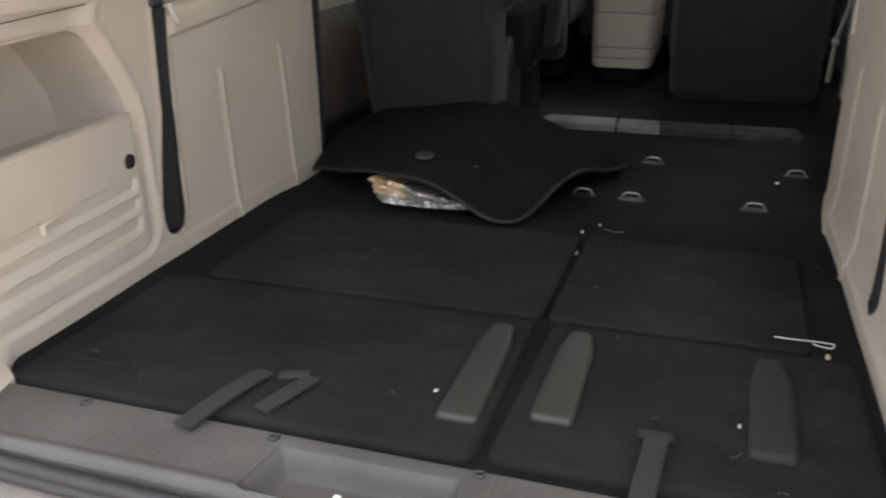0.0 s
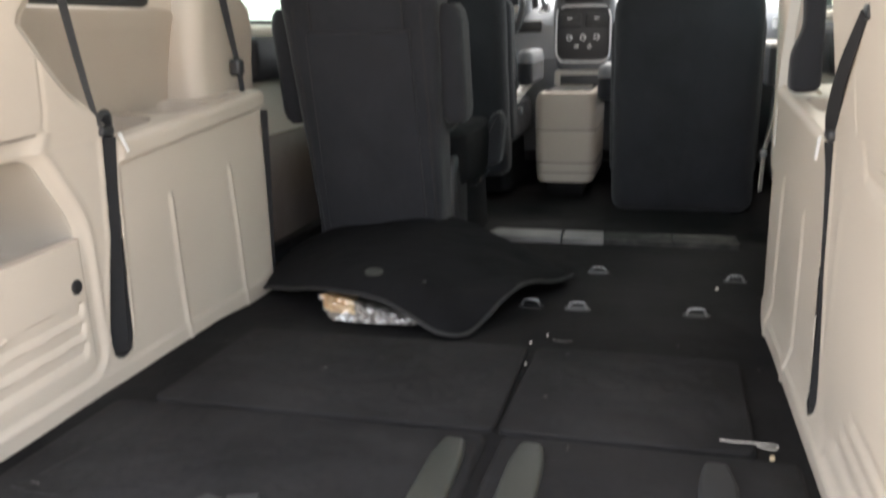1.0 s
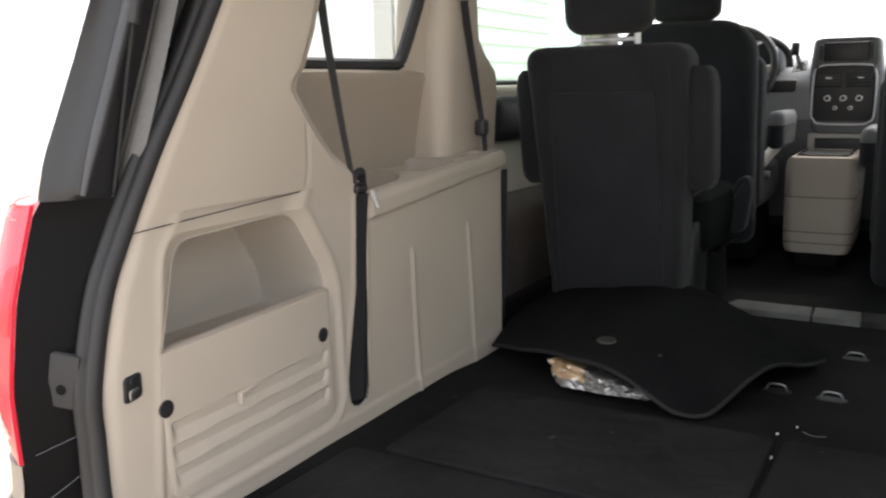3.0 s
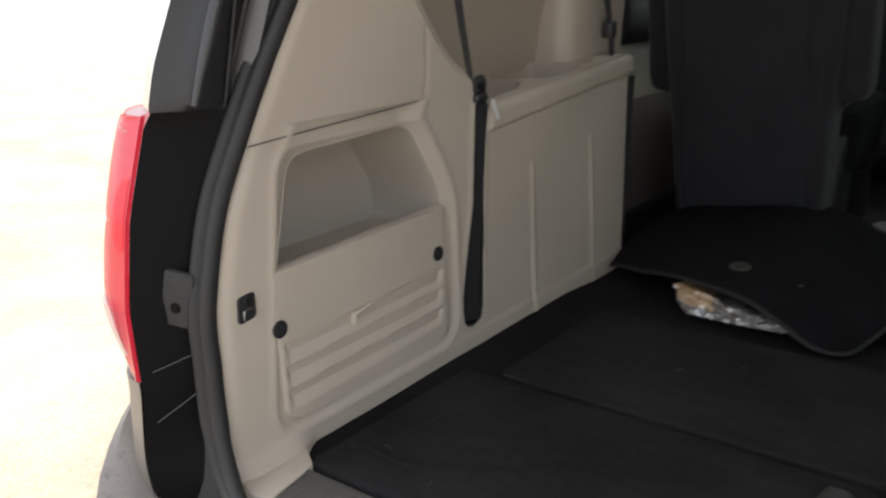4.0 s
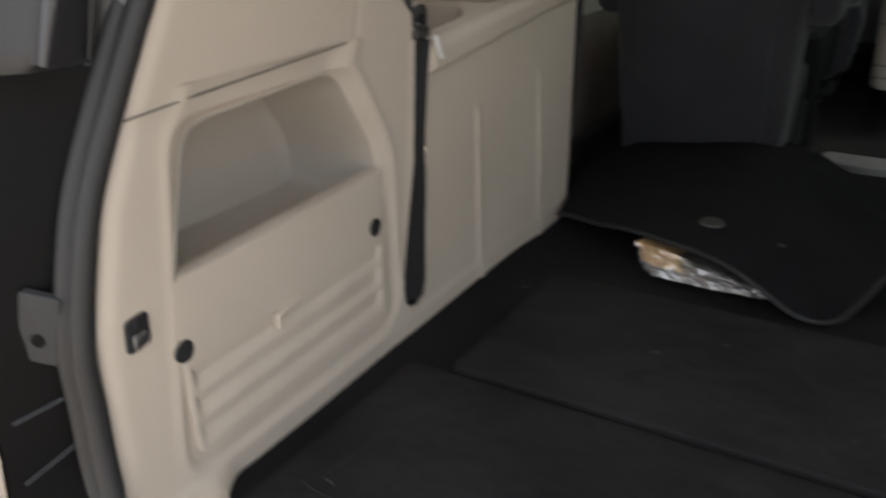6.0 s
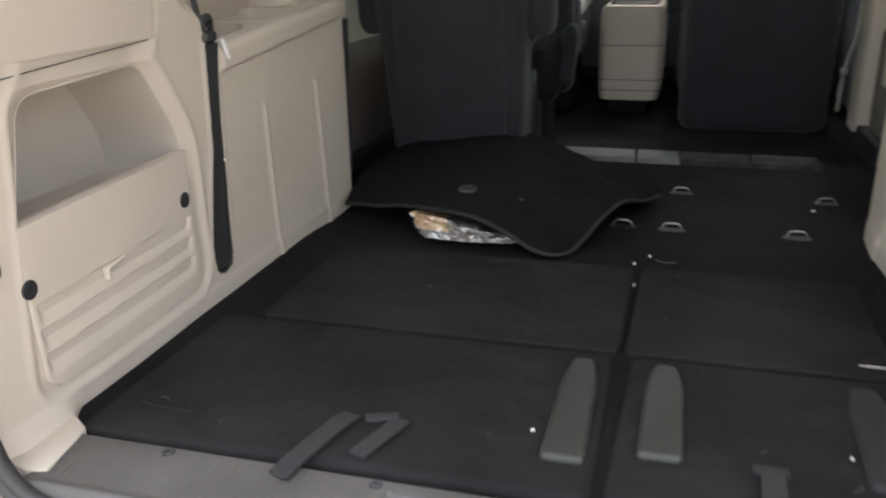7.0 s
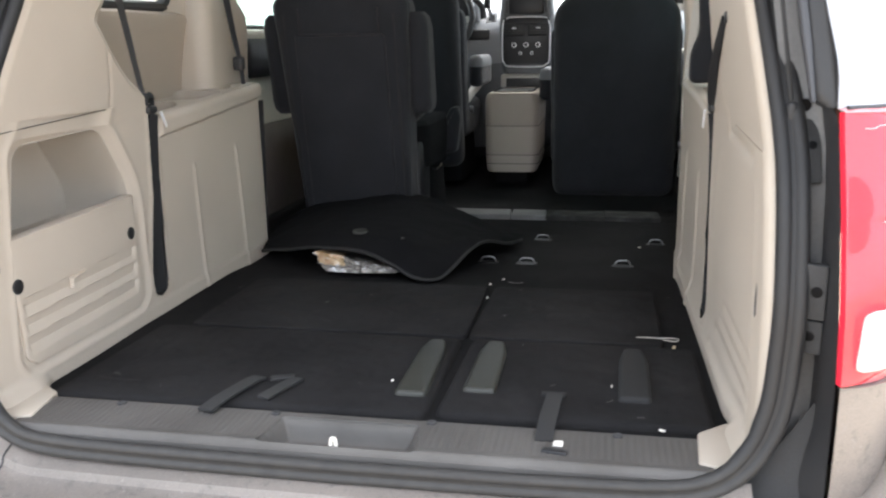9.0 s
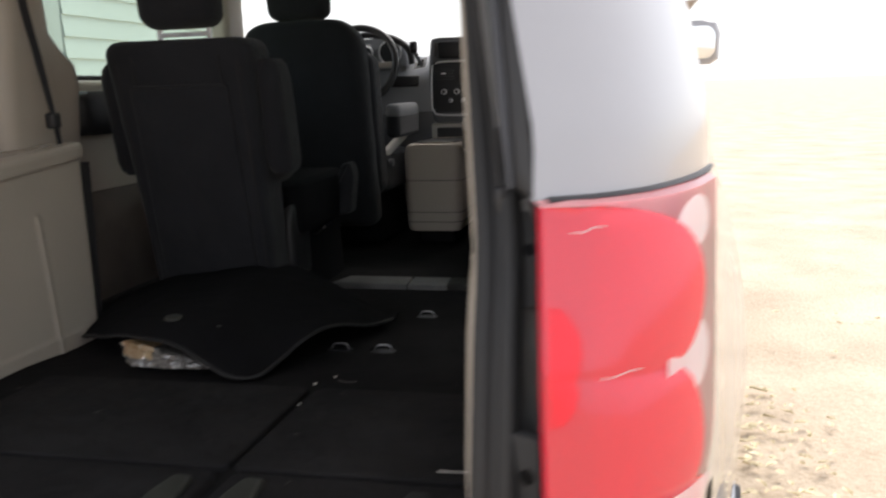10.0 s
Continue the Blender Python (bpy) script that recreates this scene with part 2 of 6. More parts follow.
def part(name, shape, mat, parent=None, label="", smooth=40):
    """Link a bmesh or mesh as one object under a thing or a part."""
    if isinstance(shape, bmesh.types.BMesh):
        bmesh.ops.recalc_face_normals(shape, faces=shape.faces)
        me = bpy.data.meshes.new(name)
        shape.to_mesh(me)
        shape.free()
    else:
        me = shape
    me.materials.clear()
    me.materials.append(mat)
    if smooth:
        me.polygons.foreach_set("use_smooth", [True] * len(me.polygons))
        me.set_sharp_from_angle(angle=radians(smooth))
    ob = new(name, me)
    if parent:
        ob.parent = parent
        if not parent.parent:
            ob.matrix_parent_inverse = Matrix.Translation(-parent.location)
    if label:
        ob["label"] = label
    return ob


def mesh_of(verts, faces):
    me = bpy.data.meshes.new("m")
    me.from_pydata([tuple(v) for v in verts], [], faces)
    me.update()
    return me


def sheet(P, wrap_u=False, wrap_v=False, keep=None, flip=False):
    """Quads through a grid of points P[u, v, 3]; keep: which points' faces stay."""
    nu, nv = P.shape[:2]
    faces = []
    for i in range(nu if wrap_u else nu - 1):
        for j in range(nv if wrap_v else nv - 1):
            a, b, c, d = (i, j), ((i + 1) % nu, j), ((i + 1) % nu, (j + 1) % nv), (i, (j + 1) % nv)
            if keep is not None and not (keep[a] and keep[b] and keep[c] and keep[d]):
                continue
            q = [p[0] * nv + p[1] for p in (a, b, c, d)]
            faces.append(q[::-1] if flip else q)
    return mesh_of(P.reshape(-1, 3).tolist(), faces)


def curve_through(points, n):
    """n places evenly along a smooth line through the given ones."""
    p = np.array(points, float)
    q = np.vstack([2 * p[0] - p[1], p, 2 * p[-1] - p[-2]])
    out = []
    for k in range(len(p) - 1):
        a, b, c, d = q[k:k + 4]
        for t in np.linspace(0, 1, 24, endpoint=False):
            out.append(0.5 * (2 * b + (c - a) * t + (2 * a - 5 * b + 4 * c - d) * t * t + (3 * b - a - 3 * c + d) * t ** 3))
    out = np.array(out + [p[-1]])
    s = np.r_[0, np.cumsum(np.linalg.norm(np.diff(out, axis=0), axis=1))]
    at = np.linspace(0, s[-1], n)
    return np.stack([np.interp(at, s, out[:, k]) for k in range(out.shape[1])], 1)


def sweep(points, profile, n=40, closed=False, up=(0, 0, 1), scale=None):
    """Carry a closed profile [(side, up)...] along a smooth line; ends are capped."""
    path = curve_through(list(points) + ([points[0]] if closed else []), n + (1 if closed else 0))
    if closed:
        path = path[:-1]
    tangent = np.gradient(path, axis=0) if not closed else np.roll(path, -1, 0) - np.roll(path, 1, 0)
    tangent /= np.linalg.norm(tangent, axis=1)[:, None]
    ups = np.array(up, float) if np.ndim(up) == 2 else np.tile(np.array(up, float), (len(path), 1))
    side = np.cross(tangent, ups)
    side /= np.linalg.norm(side, axis=1)[:, None] + 1e-9
    ups = np.cross(side, tangent)
    prof = np.array(profile, float)
    k = np.ones(len(path)) if scale is None else np.interp(np.linspace(0, 1, len(path)), np.linspace(0, 1, len(scale)), scale)
    P = path[:, None] + k[:, None, None] * (side[:, None] * prof[None, :, :1] + ups[:, None] * prof[None, :, 1:])
    m = sheet(P, wrap_u=closed, wrap_v=True)
    if not closed:
        bm = bmesh.new()
        bm.from_mesh(m)
        bm.verts.ensure_lookup_table()
        w = len(prof)
        for ring in (range(w), range((len(path) - 1) * w, len(path) * w)):
            bm.faces.new([bm.verts[i] for i in ring])
        return bm
    return m


def circle(r, n=12, sx=1.0, sy=1.0):
    return [(r * sx * math.cos(2 * math.pi * i / n), r * sy * math.sin(2 * math.pi * i / n)) for i in range(n)]


def strip_profile(w, t):
    return [(-w / 2, -t / 2), (w / 2, -t / 2), (w / 2, t / 2), (-w / 2, t / 2)]


def rounded(w, d, r, n=5):
    """Outline of a rounded rectangle, centred."""
    r = min(r, w / 2 - 1e-4, d / 2 - 1e-4)
    out = []
    for cx, cy, a in ((w / 2 - r, d / 2 - r, 0), (-w / 2 + r, d / 2 - r, 90), (-w / 2 + r, -d / 2 + r, 180), (w / 2 - r, -d / 2 + r, 270)):
        for i in range(n + 1):
            b = radians(a + 90 * i / n)
            out.append((cx + r * math.cos(b), cy + r * math.sin(b)))
    return out


def smooth_outline(points, r=0.02, n=5):
    """A polygon with its corners rounded."""
    out, k = [], len(points)
    for i in range(k):
        a, b, c = (Vector(points[(i + d) % k]) for d in (-1, 0, 1))
        u, v = (a - b), (c - b)
        cut = min(r, u.length * 0.45, v.length * 0.45)
        p, q = b + u.normalized() * cut, b + v.normalized() * cut
        for t in np.linspace(0, 1, n):
            out.append(tuple((1 - t) ** 2 * p + 2 * t * (1 - t) * b + t * t * q))
    return out


def prism(outline, h0, h1, bevel=0.003, m=None, steps=3):
    """A slab over an outline from h0 up to h1 with a rounded upper rim; m lays it elsewhere."""
    p = np.array(outline, float)
    area = np.sum(p[:, 0] * np.roll(p[:, 1], -1) - np.roll(p[:, 0], -1) * p[:, 1])
    if area < 0:
        p = p[::-1]
    e = np.roll(p, -1, 0) - np.roll(p, 1, 0)
    nrm = np.stack([e[:, 1], -e[:, 0]], 1)
    nrm /= np.linalg.norm(nrm, axis=1)[:, None] + 1e-9
    rings = [(0, h0)] + [(bevel * (1 - math.cos(a)), h1 - bevel * (1 - math.sin(a))) for a in np.linspace(0, math.pi / 2, steps + 1)]
    bm = bmesh.new()
    vs = [[bm.verts.new((*(q - nrm[i] * inset), h)) for i, q in enumerate(p)] for inset, h in rings]
    k = len(p)
    for lo, hi in zip(vs, vs[1:]):
        for i in range(k):
            bm.faces.new((lo[i], lo[(i + 1) % k], hi[(i + 1) % k], hi[i]))
    bm.faces.new(vs[-1])
    bm.faces.new(vs[0][::-1])
    if m is not None:
        bm.transform(m)
    return bm


def block(c, size, bevel=0.004, m=None):
    """A box with rounded edges."""
    bm = bmesh.new()
    bmesh.ops.create_cube(bm, size=1, matrix=Matrix.Diagonal((*size, 1)))
    if bevel:
        bmesh.ops.bevel(bm, geom=bm.edges, offset=min(bevel, min(size) * 0.45), segments=3, affect="EDGES", profile=0.5)
    bm.transform(Matrix.Translation(c) @ (m or Matrix()))
    return bm


def join(*bms):
    out = bms[0]
    for b in bms[1:]:
        me = bpy.data.meshes.new("t")
        b.to_mesh(me)
        b.free()
        out.from_mesh(me)
        bpy.data.meshes.remove(me)
    return out


def rod(a, b, r, n=14, r2=None):
    a, b = Vector(a), Vector(b)
    bm = bmesh.new()
    bmesh.ops.create_cone(bm, cap_ends=True, segments=n, radius1=r, radius2=r if r2 is None else r2, depth=(b - a).length)
    bm.transform(Matrix.Translation((a + b) / 2) @ (b - a).to_track_quat("Z", "Y").to_matrix().to_4x4())
    return bm


def loft(sections, n=6, wob=0.0, cap=True):
    """Cushion-like body through rounded-rectangle rings: rows of (x, y, z, width, depth, radius)."""
    rings = []
    for x, y, z, w, d, r in sections:
        rings.append([(x + a, y + b, z) for a, b in rounded(w, d, r, n)])
    P = np.array(rings)
    me = sheet(P, wrap_v=True)
    bm = bmesh.new()
    bm.from_mesh(me)
    bpy.data.meshes.remove(me)
    bm.verts.ensure_lookup_table()
    k = P.shape[1]
    if cap:
        bm.faces.new([bm.verts[i] for i in range(k)])
        bm.faces.new([bm.verts[(len(rings) - 1) * k + i] for i in range(k)])
    if wob:
        for v in bm.verts:
            v.co += wob * noise.noise_vector(v.co * 9)
    return bm


def puffed(x, y, z0, z1, w, d, r, lean=0.0, soft=0.03, top=1.0, rows=22, shoulder=0.0):
    """Rings of a cushion that stands from z0 to z1, leaning by lean in y, with soft ends."""
    out = []
    for u in np.linspace(0, 1, rows):
        t = u - 0.9 * math.sin(2 * math.pi * u) / (2 * math.pi)
        z = z0 + (z1 - z0) * t
        e = min(t, 1 - t) * (z1 - z0)
        k = math.sqrt(max(0.0, 1 - max(0.0, 1 - e / soft) ** 2))
        wide = shoulder or soft
        q = math.sqrt(max(0.0, 1 - max(0.0, 1 - e / wide) ** 2)) if t > 0.5 else k
        ww = w * (1 + (top - 1) * t)
        out.append((x, y + lean * t, z, max(0.03, ww - 2 * (wide if t > 0.5 else soft) * (1 - q)), max(0.02, d - 2 * soft * (1 - k)), max(0.008, r * (0.5 + 0.5 * k))))
    return out


def step(a, b, v):
    t = np.clip((v - a) / (b - a), 0, 1)
    return t * t * (3 - 2 * t)


def polygon_distance(y, z, pts):
    """Signed distance of grid points to a polygon, negative inside."""
    d = np.full(y.shape, 1e9)
    inside = np.zeros(y.shape, bool)
    k = len(pts)
    for i in range(k):
        (ax, ay), (bx, by) = pts[i], pts[(i + 1) % k]
        ex, ey = bx - ax, by - ay
        t = np.clip(((y - ax) * ex + (z - ay) * ey) / (ex * ex + ey * ey), 0, 1)
        d = np.minimum(d, np.hypot(y - ax - t * ex, z - ay - t * ey))
        cross = ((ay > z) != (by > z)) & (y < (bx - ax) * (z - ay) / (by - ay + 1e-12) + ax)
        inside ^= cross
    return np.where(inside, -d, d)


def snap(y, z, pts, cell):
    """Move grid points near an outline onto it, so that its edge is clean; gives y, z and which points lie inside."""
    d = polygon_distance(y, z, pts)
    h = 1e-4
    gy = (polygon_distance(y + h, z, pts) - polygon_distance(y - h, z, pts)) / (2 * h)
    gz = (polygon_distance(y, z + h, pts) - polygon_distance(y, z - h, pts)) / (2 * h)
    on, rim = np.abs(d) <= 0.5 * cell, (d < -0.5 * cell) & (d >= -1.5 * cell)
    move = np.where(on, -d, np.where(rim, -0.25 * cell - d, 0))
    return y + gy * move, z + gz * move, d < -0.5 * cell, d


# ---- the van's lines: x across, y forward from the rear sill, z up from the cargo floor ----
GROUND = -0.62
REAR_Z = [-0.08, -0.02, 0.0, 0.05, 0.1, 0.257, 0.375, 0.46, 0.566, 0.69, 0.81, 0.95, 1.12, 1.22]
REAR_Y = [0.035, 0.022, 0.016, 0.011, 0.01, 0.013, 0.044, 0.085, 0.134, 0.2, 0.258, 0.33, 0.43, 0.49]
FRONT_Z = [0.478, 0.505, 0.56, 0.595, 0.623, 0.637, 0.648, 0.665, 0.686, 0.745, 0.80, 0.83, 1.0, 1.22]
FRONT_Y = [0.600, 0.567, 0.505, 0.470, 0.446, 0.432, 0.422, 0.426, 0.444, 0.465, 0.476, 0.490, 0.570, 0.67]


def rear_edge(z):
    return np.interp(z, REAR_Z, REAR_Y)


def inner_x(side, y, z):
    """Distance of the trim's inner face from the middle."""
    base = 0.618 if side < 0 else 0.607 - 0.012 * np.asarray(y) - 0.010 * step(0.07, 0.01, np.asarray(z)) * step(0.10, 0.22, np.asarray(y)) * step(1.25, 1.1, np.asarray(y))
    flare = 0.030 * step(0.040, -0.004, np.asarray(z)) ** 2 * step(0.17, 0.10, np.asarray(y))
    return base - 0.12 * np.maximum(0, np.asarray(z) - 0.45) - flare


BIN = smooth_outline([(0.114, 0.240), (0.506, 0.240), (0.500, 0.314), (0.416, 0.442), (0.158, 0.432)], 0.032, 7)
RIM = smooth_outline([(0.090, 0.028), (0.535, 0.030), (0.529, 0.310), (0.436, 0.458), (0.130, 0.448)], 0.05, 7)
SLOT = smooth_outline([(0.549, 0.090), (0.556, 0.046), (0.580, 0.035), (0.607, 0.041), (0.618, 0.072), (0.621, 0.25), (0.628, 0.49), (0.599, 0.49), (0.586, 0.27), (0.564, 0.17)], 0.014, 4)


def shelf_height(y):
    """Height of the side shelf, rising forwards from the belt slot."""
    w = step(0.60, 0.65, y)
    return 0.478 * (1 - w) + (0.446 + 0.082 * (y - 0.645)) * w


def groove(y, z, pts, width=0.0035):
    d = np.full(y.shape, 9.0)
    for (ax, ay), (bx, by) in zip(pts, pts[1:]):
        t = np.clip(((y - ax) * (bx - ax) + (z - ay) * (by - ay)) / ((bx - ax) ** 2 + (by - ay) ** 2), 0, 1)
        d = np.minimum(d, np.hypot(y - ax - t * (bx - ax), z - ay - t * (by - ay)))
    return np.exp(-(d / width) ** 2)


def lower_trim(side):
    """The moulded lower side panel with its storage recess, belt slot, stiffening ribs and rounded shelf lip."""
    ns, nt = 300, 118
    s = np.linspace(0, 1, ns)[:, None] * np.ones(nt)
    z = np.ones(ns)[:, None] * np.linspace(-0.03, 0.446, nt)
    start = rear_edge(z) - 0.016 * step(0.03, -0.005, z)
    y = start + s * (1.22 - start)
    w = step(0.60, 0.65, y)
    z = np.where(z > 0.36, 0.36 + (z - 0.36) * (1 + w * ((shelf_height(y) - 0.018 - 0.36) / 0.086 - 1)), z)
    cell = 0.0042
    d = np.zeros(y.shape)
    if side < 0:
        y, z, hole, db = snap(y, z, BIN, cell)
        d += 0.010 * (1 - np.clip(db / 0.02, 0, 1)) ** 2
        dr = polygon_distance(y, z, RIM)
        d += 0.0045 * step(0.004, -0.012, dr) - 0.0022 * np.exp(-((dr - 0.006) / 0.007) ** 2)
        d = np.where(hole, 9.0, d)
    else:
        # plain cover with soft sloping ridges
        for a, b in (((0.085, 0.036), (0.45, 0.033)), ((0.085, 0.066), (0.42, 0.070)), ((0.09, 0.096), (0.38, 0.104)), ((0.095, 0.126), (0.34, 0.138))):
            d += 0.0028 * groove(y, z, [a, b], 0.010)
        dr = polygon_distance(y, z, smooth_outline([(0.07, 0.02), (0.53, 0.03), (0.52, 0.40), (0.12, 0.40)], 0.06))
        d -= 0.0014 * np.exp(-(dr / 0.014) ** 2)
        d += 0.004 * groove(y, z, [(0.168, 0.424), (0.40, 0.438)], 0.010)
    y, z, cut, ds = snap(y, z, SLOT, cell)
    d -= 0.0025 * np.exp(-((ds - 0.005) / 0.006) ** 2)
    d = np.where(cut, 9.0, d)
    for y0, y1, top in ((0.793, 0.813, 0.318), (1.043, 1.073, 0.336)):
        yc = y1 + (y0 - y1) * z / top
        d -= 0.0045 * np.exp(-((y - yc) / 0.007) ** 2) * step(top + 0.004, top - 0.02, z)
    lip = step(0.630, 0.645, y) * (side < 0)
    low = 0.401 + 0.088 * (y - 0.646)
    d -= 0.009 * lip * step(low - 0.005, low + 0.004, z)
    d -= 0.003 * step(0.030, 0.018, z) * step(0.12, 0.2, y)
    d += 0.0012 * np.sin(y * 9 + 1) * np.sin(z * 11) * step(0.455, 0.41, z)
    d += 0.007 * (1 - np.clip((y - rear_edge(z)) / 0.020, 0, 1)) ** 2
    # the lip's rounded upper edge
    rows = [(y, z, d)]
    for a in np.linspace(0.15, math.pi / 2, 7):
        yt, dt = y[:, -1:], d[:, -1:]
        w = step(0.60, 0.65, yt)
        zt = shelf_height(yt) - 0.032 * (1 - w) - 0.018 * w + w * 0.018 * math.sin(a) + (1 - w) * 0.032 * a / (math.pi / 2)
        rows.append((yt + (rear_edge(zt) - rear_edge(0.446)) * (1 - s[:, -1:]) * (yt < 0.6), zt, dt + w * 0.018 * (1 - math.cos(a))))
    y, z, d = (np.concatenate([r[k] for r in rows], 1) for k in range(3))
    # flanges round the rear and front ends
    head = [(y[:1] + 0.03, z[:1], d[:1] + 0.016), (y[:1] - 0.003, z[:1], d[:1] + 0.012), (y[:1] - 0.002, z[:1], d[:1] + 0.004)]
    tail = [(y[-1:] + 0.012, z[-1:], d[-1:] + 0.004), (y[-1:] + 0.018, z[-1:], d[-1:] + 0.014), (y[-1:] + 0.020, z[-1:], d[-1:] + 0.06), (y[-1:] + 0.020, z[-1:], d[-1:] + 0.2)]
    parts = head + [(y, z, d)] + tail
    y, z, d = (np.concatenate([p[k] for p in parts], 0) for k in range(3))
    x = side * (inner_x(side, y, z) + d)
    return sheet(np.stack([x, y, z], 2), flip=side > 0, keep=d < 5)


def pocket(side, outline, depth, lead=0.0):
    """A recess behind an opening in the side panel, with rounded bottom edges."""
    p = np.array(outline, float)
    if np.sum(p[:, 0] * np.roll(p[:, 1], -1) - np.roll(p[:, 0], -1) * p[:, 1]) < 0:
        p = p[::-1]
    e = np.roll(p, -1, 0) - np.roll(p, 1, 0)
    nrm = np.stack([e[:, 1], -e[:, 0]], 1)
    nrm /= np.linalg.norm(nrm, axis=1)[:, None] + 1e-9
    mid = p.mean(0)
    rings = []
    for out, shrink, d in ((0.012, 0, lead + 0.007), (0.005, 0, lead + 0.004), (0.0, 0, lead + 0.0015), (-0.001, 0, lead + 0.005), (-0.0015, 0, lead + 0.015), (-0.003, 0, depth * 0.5), (-0.004, 0, depth * 0.94), (-0.006, 0, depth * 0.985), (-0.011, 0, depth), (-0.012, 0.3, depth), (-0.012, 0.6, depth), (-0.012, 1.0, depth)):
        q = p + nrm * out
        q = q + (mid - q) * shrink
        rings.append(np.stack([side * (inner_x(side, q[:, 0], q[:, 1]) + d), q[:, 0], q[:, 1]], 1))
    return sheet(np.array(rings), wrap_v=True, flip=side > 0)


def pillar_trim(side):
    ns, nt = 120, 170
    s = np.linspace(0, 1, ns)[:, None] * np.ones(nt)
    z = np.ones(ns)[:, None] * np.linspace(0.478, 1.2, nt)
    a, b = rear_edge(z), np.interp(z, FRONT_Z, FRONT_Y) if side < 0 else np.interp(z, [0.478, 0.55, 0.8, 1.2], [0.615, 0.605, 0.60, 0.70])
    y = a + s * (b - a)
    d = 0.0022 * groove(y, z, [(0.449, 0.487), (0.453, 0.51), (0.44, 0.62)], 0.004)
    d += 0.012 * step(0.03, 0.0, b - y) * step(0.5, 0.54, z)
    d += 0.007 * (1 - np.clip((y - a) / 0.020, 0, 1)) ** 2
    head = [(y[:1] + 0.03, z[:1], d[:1] + 0.016), (y[:1] - 0.003, z[:1], d[:1] + 0.012), (y[:1] - 0.002, z[:1], d[:1] + 0.004)]
    tail = [(y[-1:] + 0.006, z[-1:], d[-1:] + 0.006), (y[-1:] + 0.009, z[-1:], d[-1:] + 0.02), (y[-1:] + 0.006, z[-1:], d[-1:] + 0.17)]
    parts = head + [(y, z, d)] + tail
    y, z, d = (np.concatenate([p[k] for p in parts], 0) for k in range(3))
    return sheet(np.stack([side * (inner_x(side, y, z) + d), y, z], 2), flip=side > 0)


def shelf_top(side):
    ny, nx = 160, 46
    y = np.linspace(0.60, 1.235, ny)[:, None] * np.ones(nx)
    x = np.ones(ny)[:, None] * np.linspace(0.0, 0.187, nx)
    d = np.zeros(x.shape)
    for tray, deep in ((smooth_outline([(0.615, 0.026), (0.80, 0.026), (0.865, 0.066), (0.865, 0.168), (0.615, 0.168)], 0.02), 0.09), (smooth_outline([(0.90, 0.022), (1.045, 0.018), (1.06, 0.05), (1.06, 0.16), (0.90, 0.16)], 0.03), 0.07), (smooth_outline([(1.095, 0.03), (1.19, 0.025), (1.19, 0.06), (1.095, 0.06)], 0.012), 0.008)):
        y, x, hole, _ = snap(y, x, tray, 0.0045)
        d = np.where(hole, deep, d)
    return sheet(np.stack([side * (inner_x(side, y, 0.46) + 0.009 + x), y, shelf_height(y) - d], 2), flip=side < 0)


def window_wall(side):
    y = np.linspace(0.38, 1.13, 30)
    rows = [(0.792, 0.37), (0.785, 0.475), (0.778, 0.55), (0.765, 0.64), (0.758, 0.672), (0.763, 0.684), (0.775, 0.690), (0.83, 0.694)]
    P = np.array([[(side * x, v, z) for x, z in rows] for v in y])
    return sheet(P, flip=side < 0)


def pane(name, corners, mat, parent, label=""):
    ob = part(name, sheet(np.array(corners, float).reshape(2, 2, 3)), mat, parent, label, smooth=0)
    ob.visible_shadow = False
    return ob


# ---- ground and the building beside the van ----
g = np.linspace(-1, 1, 120)
gx = np.sign(g) * (np.abs(g) * 12 + np.abs(g) ** 6 * 900)
X, Y = np.meshgrid(gx, gx, indexing="ij")
Z = GROUND + 0.012 * np.sin(X * 1.7 + np.cos(Y * 1.1)) * np.cos(Y * 1.3) * (np.hypot(X, Y) < 30)
tagged(part("ground", sheet(np.stack([X, Y, Z - 0.012], 2)), SOIL), "pale sandy bare ground in bright daylight", "ground", kind="structure")

house = thing("house", "white house wall with horizontal lap siding", "house", at=(-3.9, 7.5, GROUND))
part("wall", block((-4.0, 7.5, GROUND + 2.0), (0.2, 3.5, 4.4), 0.01), SIDING, house)
for k in range(22):
    P = np.array([[(-3.9 + dx, yy, GROUND + 0.12 + 0.18 * k + dz) for dx, dz in ((0, 0.19), (0.012, 0.18), (0.030, 0.004), (0.026, 0.0), (0, 0.0))] for yy in (5.76, 9.24)])
    part("siding_board", sheet(P), SIDING, house, smooth=0)
part("plinth", block((-3.9, 7.5, GROUND + 0.05), (0.05, 3.5, 0.16), 0.01), SOIL, house, "pale concrete plinth")

rng = random.Random(11)
verts, faces = [], []
for k in range(260):
    x, y = rng.gauss(1.20, 0.12), rng.uniform(1.2, 2.7)
    if k % 3 == 0:
        x, y = rng.uniform(1.0, 3.4), rng.uniform(-0.6, 4.0)
    a, ln, wd = rng.uniform(0, 6.28), rng.uniform(0.012, 0.034), rng.uniform(0.006, 0.014)
    c, s, z = math.cos(a), math.sin(a), GROUND + 0.004 + rng.uniform(0, 0.006)
    n0 = len(verts)
    for u, v, h in ((-1, 0, 0.002), (-0.3, -1, 0.006), (0.5, -0.8, 0.007), (1, 0, 0.001), (0.5, 0.8, 0.009), (-0.3, 1, 0.005), (0.1, 0, 0.0)):
        verts.append((x + c * u * ln - s * v * wd, y + s * u * ln + c * v * wd, z + h))
    faces += [(n0 + i, n0 + (i + 1) % 6, n0 + 6) for i in range(6)]
